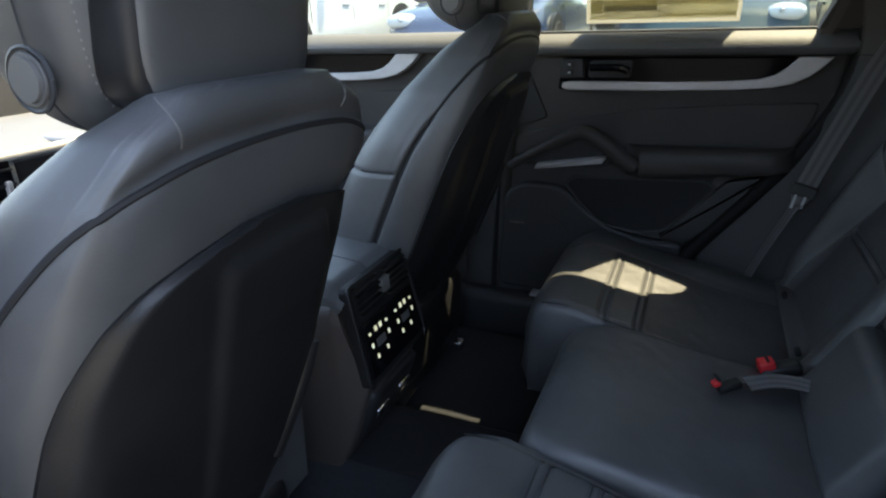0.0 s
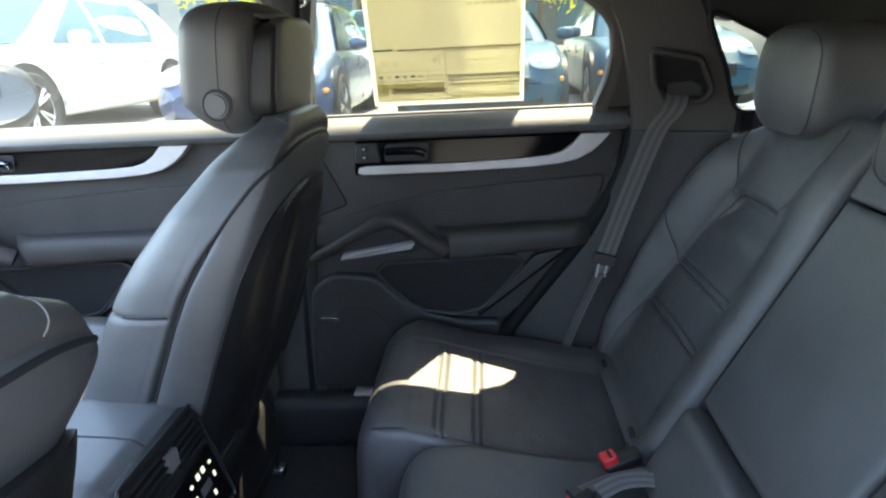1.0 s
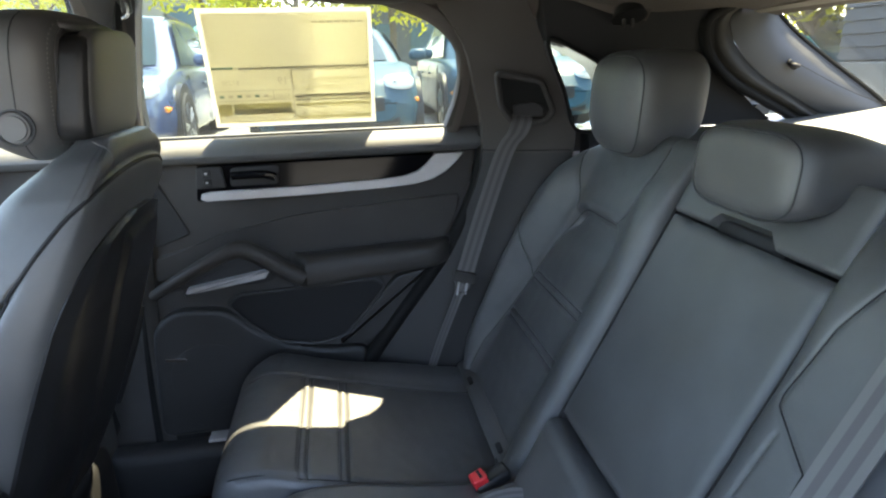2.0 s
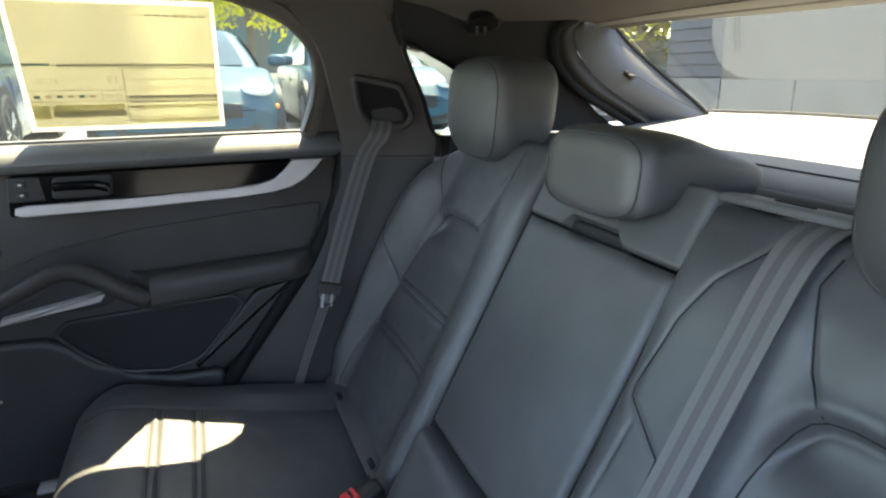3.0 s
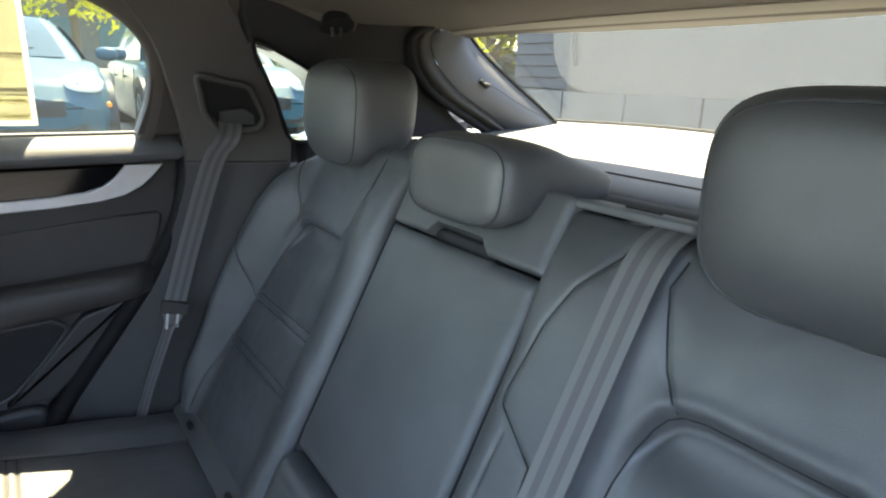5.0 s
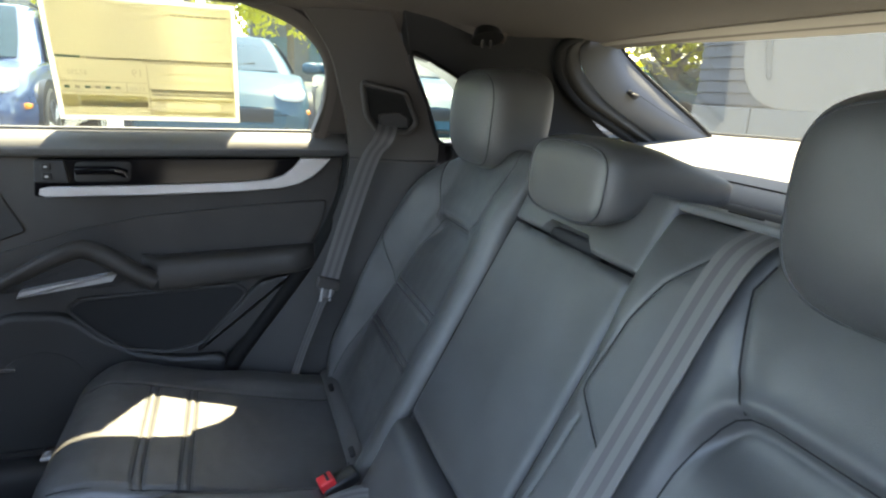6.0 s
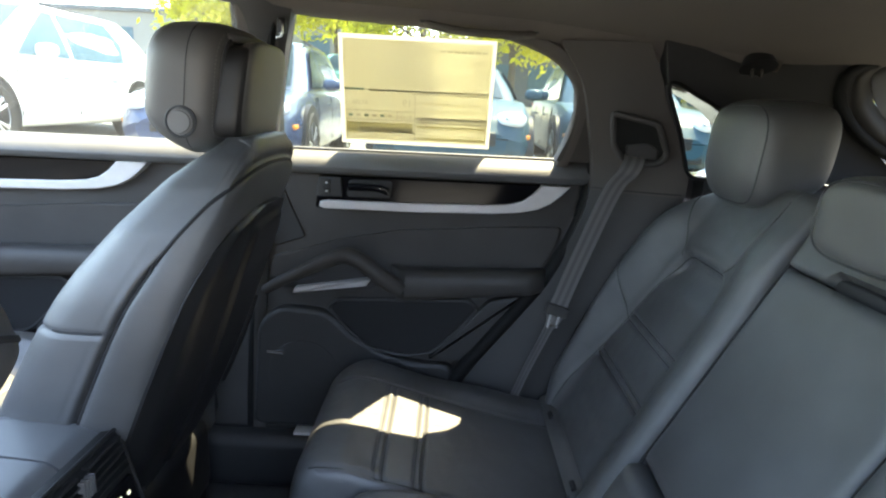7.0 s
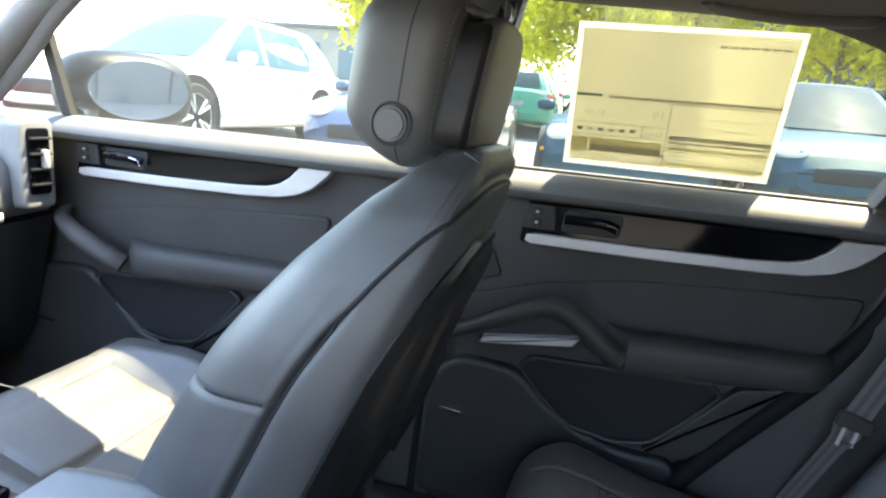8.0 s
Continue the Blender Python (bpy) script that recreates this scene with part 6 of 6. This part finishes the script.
def parked_car(paint, label, at, yaw, H=1.62, L=4.75, W=1.92):
    glass = CARGLASS if H > 1.6 and paint.name.startswith("white") else CARGLASS_D
    c = thing("parked_car", (0, 0, 0), label, "car", "parked cars")
    hl, hw = L / 2, W / 2
    st = [(-hl, 0.74, 0.52, 0.98), (-hl + 0.10, 0.90, 0.36, 1.04), (-hl + 0.5, 0.985, 0.26, 1.05), (-0.9, 1.0, 0.24, 1.02), (0.2, 1.0, 0.24, 1.0), (0.95, 1.0, 0.24, 0.98), (1.35, 0.99, 0.25, 0.96),
          (hl - 0.45, 0.96, 0.26, 0.88), (hl - 0.15, 0.86, 0.30, 0.76), (hl, 0.66, 0.40, 0.62)]
    rings = []
    for x, k, z0, z1 in st:
        w = hw * k
        pts = [(-w * 0.86, z0), (-w, z0 + 0.16), (-w, (z0 + z1) / 2 + 0.05), (-w * 0.95, z1 - 0.06), (-w * 0.80, z1), (0, z1 + 0.035), (w * 0.80, z1), (w * 0.95, z1 - 0.06), (w, (z0 + z1) / 2 + 0.05), (w, z0 + 0.16), (w * 0.86, z0), (0, z0)]
        rings.append(spline([(x, y, z) for y, z in pts], 48, True))
    dense = []
    for a, b in zip(rings, rings[1:]):
        for k in range(3):
            dense.append([p.lerp(q, k / 3) for p, q in zip(a, b)])
    dense.append(rings[-1])
    body = part("body", loft(dense), paint, c, "", 50)
    lev = [(0.0, -hl + 0.12, 1.18, 0.88), (0.25, -hl + 0.22, 0.92, 0.84), (0.5, -hl + 0.34, 0.66, 0.78), (0.8, -hl + 0.52, 0.34, 0.69), (0.95, -hl + 0.68, 0.14, 0.63), (1.0, -hl + 0.95, -0.15, 0.52)]
    rr = []
    for t, xr, xf, k in lev:
        z = lerp(0.97, H, t)
        w = hw * k
        rr.append(spline([(xr, -w * 0.7, z), (xr + 0.12, -w * 0.96, z), ((xr + xf) / 2, -w, z), (xf - 0.2, -w * 0.94, z), (xf, -w * 0.6, z), (xf + 0.05, 0, z), (xf, w * 0.6, z), (xf - 0.2, w * 0.94, z), ((xr + xf) / 2, w, z), (xr + 0.12, w * 0.96, z), (xr, w * 0.7, z), (xr - 0.03, 0, z)], 48, True))
    part("roof", loft(rr), paint, c, "", 50)
    def glasspoly(pts, name):
        bm = bmesh.new()
        bm.faces.new([bm.verts.new(p) for p in pts])
        ex = bmesh.ops.extrude_face_region(bm, geom=bm.faces[:])
        for v in ex["geom"]:
            if isinstance(v, bmesh.types.BMVert):
                v.co = v.co + Vector((0, 0, -0.012))
        part(name, bm, glass, c)
    def sidep(t, x, s, o=0.014):
        k = line1([(a, d) for a, _, _, d in lev], t)
        return (x, s * (hw * k + o), lerp(0.97, H, t))
    for s in (1, -1):
        glasspoly([sidep(0.08, -0.05, s), sidep(0.08, 0.82, s, 0.0), sidep(0.45, 0.52, s, 0.004), sidep(0.84, 0.12, s), sidep(0.84, -0.05, s)], "side_window")
        glasspoly([sidep(0.08, -0.13, s), sidep(0.84, -0.13, s), sidep(0.84, -1.15, s), sidep(0.45, -1.35, s, 0.006), sidep(0.08, -1.25, s)], "side_window")
        part("wing_mirror", roundish((0.68, s * (hw + 0.10), 1.06), (0.09, 0.11, 0.075), 2.6, 5), paint, c)
        lamp_body = part("headlamp", roundish((hl - 0.26, s * hw * 0.71, 0.765), (0.21, 0.17, 0.088), 2.4, 8), LAMP, c, "clear headlamp with silver inner lenses")
        for dx, dy, r in ((0.13, -0.05, 0.042), (0.09, 0.03, 0.040), (0.03, 0.09, 0.034)):
            part("lens", roundish((hl - 0.22 + dx * 0.6, s * (hw * 0.71 + dy), 0.785), (r * 2.6, r, r), 2.0, 4), RIM, lamp_body)
        part("side_marker", rbox((hl - 0.36, s * (hw * 0.92), 0.58), (0.14, 0.06, 0.05), 0.015), AMBER, c, "amber side marker")
        part("tail_lamp", rbox((-hl + 0.10, s * hw * 0.74, 0.92), (0.12, 0.36, 0.10), 0.03), TAIL, c, "red tail lamp")
        for x in (-1.42, 1.48):
            arch = bmesh.new()
            bmesh.ops.create_cone(arch, cap_ends=True, segments=32, radius1=0.425, radius2=0.425, depth=0.24)
            bmesh.ops.rotate(arch, cent=(0, 0, 0), matrix=Matrix.Rotation(radians(90), 3, "X"), verts=arch.verts)
            bmesh.ops.translate(arch, vec=(x, s * (hw - 0.112), 0.39), verts=arch.verts)
            part("wheel_arch", arch, SHELL, c)
            wheel(x, s * (hw - 0.10), s, c)
    wz = lambda t: lerp(0.97, H, t)
    xf = lambda t: line1([(a, f) for a, _, f, _ in lev], t)
    xr = lambda t: line1([(a, r) for a, r, _, _ in lev], t)
    scr = []
    for t in (0.06, 0.3, 0.55, 0.78, 0.92):
        k = line1([(a, d) for a, _, _, d in lev], t) * hw
        scr.append([(xf(t) - 0.05 * abs(u) ** 2 * 1.6 + 0.075 - 0.02, u * k * 0.76, wz(t) + 0.006) for u in [lerp(-1, 1, i / 10) for i in range(11)]])
    b = loft(scr, False, False)
    part("windscreen", b, glass, c)
    scr = []
    for t in (0.25, 0.5, 0.75, 0.9):
        k = line1([(a, d) for a, _, _, d in lev], t) * hw
        scr.append([(xr(t) - 0.045, u * k * 0.70, wz(t) + 0.006) for u in [lerp(-1, 1, i / 6) for i in range(7)]])
    part("rear_window", loft(scr, False, False), glass, c)
    part("grille", rbox((hl - 0.03, 0, 0.56), (0.08, 1.0, 0.16), 0.03), SHELL, c)
    part("lower_intake", rbox((hl - 0.10, 0, 0.38), (0.16, 1.3, 0.10), 0.03), SHELL, c)
    for s in (1, -1):
        for x0 in (-0.98, 0.02, 1.02):
            part("door_gap", tube([(x0, s * (hw + 0.001), 0.36), (x0 + 0.01, s * (hw + 0.003), 0.62), (x0 - 0.02, s * (hw * 0.975), 0.90)], 0.006, 5), SEAM_SHADE, c)
        for x0 in (-0.80, 0.20):
            part("door_handle", rbox((x0, s * (hw + 0.004), 0.80), (0.20, 0.03, 0.03), 0.012, 2), paint, c)
        part("wiper", tube([(1.13, s * 0.10 - 0.15, 1.02), (0.98, s * 0.45 - 0.1, 1.09)], 0.008, 5), SHELL, c)
    part("number_plate", rbox((-hl - 0.0, 0, 0.72), (0.03, 0.4, 0.12), 0.008), BLOCK, c)
    part("roof_rail", tube([(-1.3, hw * 0.60, H - 0.03), (0.0, hw * 0.60, H + 0.0)], 0.016, 6), SHELL, c)
    c.matrix_basis = pose(*at, 0, 0, yaw)
    return c


WHITE = M("white car paint", (0.80, 0.80, 0.79), 0.3, var=0.02, coat=0.8)
NAVY = M("dark blue car paint", (0.03, 0.055, 0.12), 0.25, var=0.05, coat=1.0)
BLUE = M("steel blue car paint", (0.016, 0.060, 0.085), 0.35, var=0.05, coat=0.12, spec=0.25)
GREEN = M("green car paint", (0.02, 0.20, 0.13), 0.25, var=0.05, coat=1.0)
BLACKP = M("black car paint", (0.015, 0.018, 0.022), 0.25, var=0.05, coat=1.0)
parked_car(WHITE, "white sport utility car parked in the sun", (-5.55, 6.55, 0.38), -90)
parked_car(NAVY, "dark blue car parked with its nose to the aisle", (-2.70, 7.6, 0.18), -88)
parked_car(GREEN, "green car seen from behind, parked farther off", (-2.62, 15.9, 0.62), 92, 1.5)
parked_car(WHITE, "white car parked at the far end of the aisle", (-3.05, 22.5, 0.94), 94, 1.5)
parked_car(BLUE, "steel blue car with clear headlamps, parked nose-on", (2.24, 8.4, 0.19), -92, 1.62)
parked_car(BLUE, "low steel blue car parked nose-on beside the others", (-0.06, 7.8, 0.17), -91, 1.45, 4.5, 1.86)
parked_car(BLACKP, "black car parked beside the blue one", (4.9, 8.6, 0.19), -92)
parked_car(BLUE, "pale blue car parked behind the aisle", (7.6, 8.4, 0.19), -90, 1.5)

parked_car(M("red car paint", (0.50, 0.03, 0.03), 0.25, var=0.04, coat=1.0), "red car parked ahead in the sun", (-8.4, 3.4, -0.08), 20, 1.5)

# trees
def tree(at, height, spread, seed, leaves=9000):
    rnd = random.Random(seed)
    t = thing("tree", at, "tree with fresh yellow-green spring leaves", "tree", "trees")
    x, y, z = at
    trunk = [(x + 0.08 * math.sin(k), y + 0.06 * math.cos(1.7 * k), z + height * 0.75 * k / 7) for k in range(8)]
    bms = [tube(trunk, [0.16 * height / 7 * (1 - 0.11 * k) for k in range(8)], 8)]
    tips = []
    for k in range(11):
        a, h = k * 2.4 + rnd.random(), lerp(0.28, 0.75, k / 10)
        p0 = Vector((x, y, z + height * h))
        q = p0 + Vector((math.cos(a) * spread * rnd.uniform(0.5, 0.8), math.sin(a) * spread * rnd.uniform(0.5, 0.8), height * rnd.uniform(0.08, 0.24)))
        mid = p0.lerp(q, 0.5) + Vector((0, 0, 0.06 * height))
        bms.append(tube(spline([p0, mid, q], 6), [0.07, 0.055, 0.045, 0.03, 0.02, 0.012], 5))
        tips += [q, mid, p0.lerp(q, 0.75), q + Vector((rnd.uniform(-.5, .5), rnd.uniform(-.5, .5), 0.4))]
    tips.append(Vector((x, y, z + height * 0.95)))
    part("trunk", merge(*bms), BARK, t)
    vs, fs = [], []
    for k in range(leaves):
        c = tips[rnd.randrange(len(tips))] + Vector((rnd.gauss(0, 1), rnd.gauss(0, 1), rnd.gauss(0, 0.8))) * spread * 0.20
        d = Vector((rnd.gauss(0, 1), rnd.gauss(0, 1), rnd.gauss(0, 1))).normalized()
        e = d.orthogonal().normalized()
        s = rnd.uniform(0.07, 0.17) * height / 6
        i = len(vs)
        vs += [c - d * s, c + e * s * 0.5, c + d * s, c - e * s * 0.5 + Vector((0, 0, 0.02))]
        fs.append((i, i + 1, i + 2, i + 3))
    me = bpy.data.meshes.new("crown")
    me.from_pydata([tuple(v - Vector(at)) for v in vs], [], fs)
    me.materials.append(LEAF)
    cr = new("crown", me)
    cr.parent = t


for k, (x, y, h, s) in enumerate([(-5.2, 26, 7, 3.0), (-1.2, 21, 6.5, 2.8), (2.2, 24, 7, 3.0), (6.5, 22, 6.5, 2.8), (11, 24, 7, 3), (-12, 28, 7, 3.0), (7.0, 7.6, 3.6, 1.9), (8.8, 10.4, 5, 2.6), (9.6, 8.2, 4.6, 2.4)]):
    tree((x, y, ground_z(x, y)), h, s, k, 9000 if h > 5 else 6500)

# far buildings
def building(at, size, label, mat, rows, cols):
    b = thing("building", at, label, "building")
    x, y, z = at
    w, d, h = size
    part("wall", rbox((x, y, z + h / 2), (w, d, h), 0.03, 1), mat, b)
    part("roof", rbox((x, y, z + h + 0.1), (w + 0.4, d + 0.4, 0.25), 0.03, 1), SIDING, b)
    for r in range(rows):
        for c in range(cols):
            part("window", rbox((x - w / 2 + w * (c + 0.5) / cols, y - d / 2, z + h * (r + 0.55) / rows), (w / cols * 0.55, 0.08, h / rows * 0.5), 0.02, 1), CARGLASS, b)


building((9, 34, 0.90), (16, 6, 5.5), "grey low building behind the trees", SIDING, 2, 7)
building((-16, 40, 1.05), (18, 6, 4.5), "pale low building across the car park", WALLP, 1, 6)

# wall behind the car
wall = thing("service_wall", (5.1, 0.0, -0.45), "pale panelled wall with grey siding behind the car", "wall")
part("wall_core", rbox((5.25, -1.0, 1.05), (0.20, 11.8, 3.1), 0.01, 1), SIDING, wall)
for k in range(12):
    z = 1.02 + 0.125 * k
    part("siding_board", prism([(3.0, z), (3.0, z + 0.118), (4.92, z + 0.118), (4.92, z)], 5.08, 5.14, 0, lambda y, x, zz, z=z: (x + 0.02 * (zz - z) / 0.118, y, zz)), SIDING, wall)
part("panel", prism(fillet([(-6.9, 0.99), (-6.9, 2.55), (4.26, 2.55), (4.26, 0.99)], [0.02, 0.02, 0.3, 0.66], 14), 5.02, 5.07, 0.015, lambda y, x, z: (x, y, z)), WALLP, wall, "smooth pale panel with rounded corners")
for k in range(14):
    y = 4.90 - 0.85 * k
    part("plinth_block", rbox((5.09, y - 0.42, 0.27), (0.14, 0.835, 1.46), 0.012, 1), BLOCK, wall)
hose = spline([(5.02, 4.3, 2.1), (5.0, 4.02, 1.75), (5.0, 3.92, 1.35), (5.0, 3.86, 1.28), (5.0, 3.90, 1.55), (5.02, 3.95, 2.0)], 30)
part("cable", tube(hose, 0.006, 6), BLOCK, wall, "thin pale cable")

# plain building added behind the camera, unseen, to cut light from the driver's side
blocker = thing("side_blocker", (0, -10.0, -0.45), "plain grey wall, unseen, added to cut light from the side", "building")
part("wall", rbox((-1.0, -9.0, 1.1), (40.0, 0.30, 3.1), 0.02, 1), M("grey render", (0.10, 0.102, 0.105), 0.85, var=0.12, vscale=1.2, bump=0.4, bscale=50), blocker)
part("roof", rbox((-1.0, -10.2, 2.70), (40.4, 2.9, 0.16), 0.02, 1), SIDING, blocker)
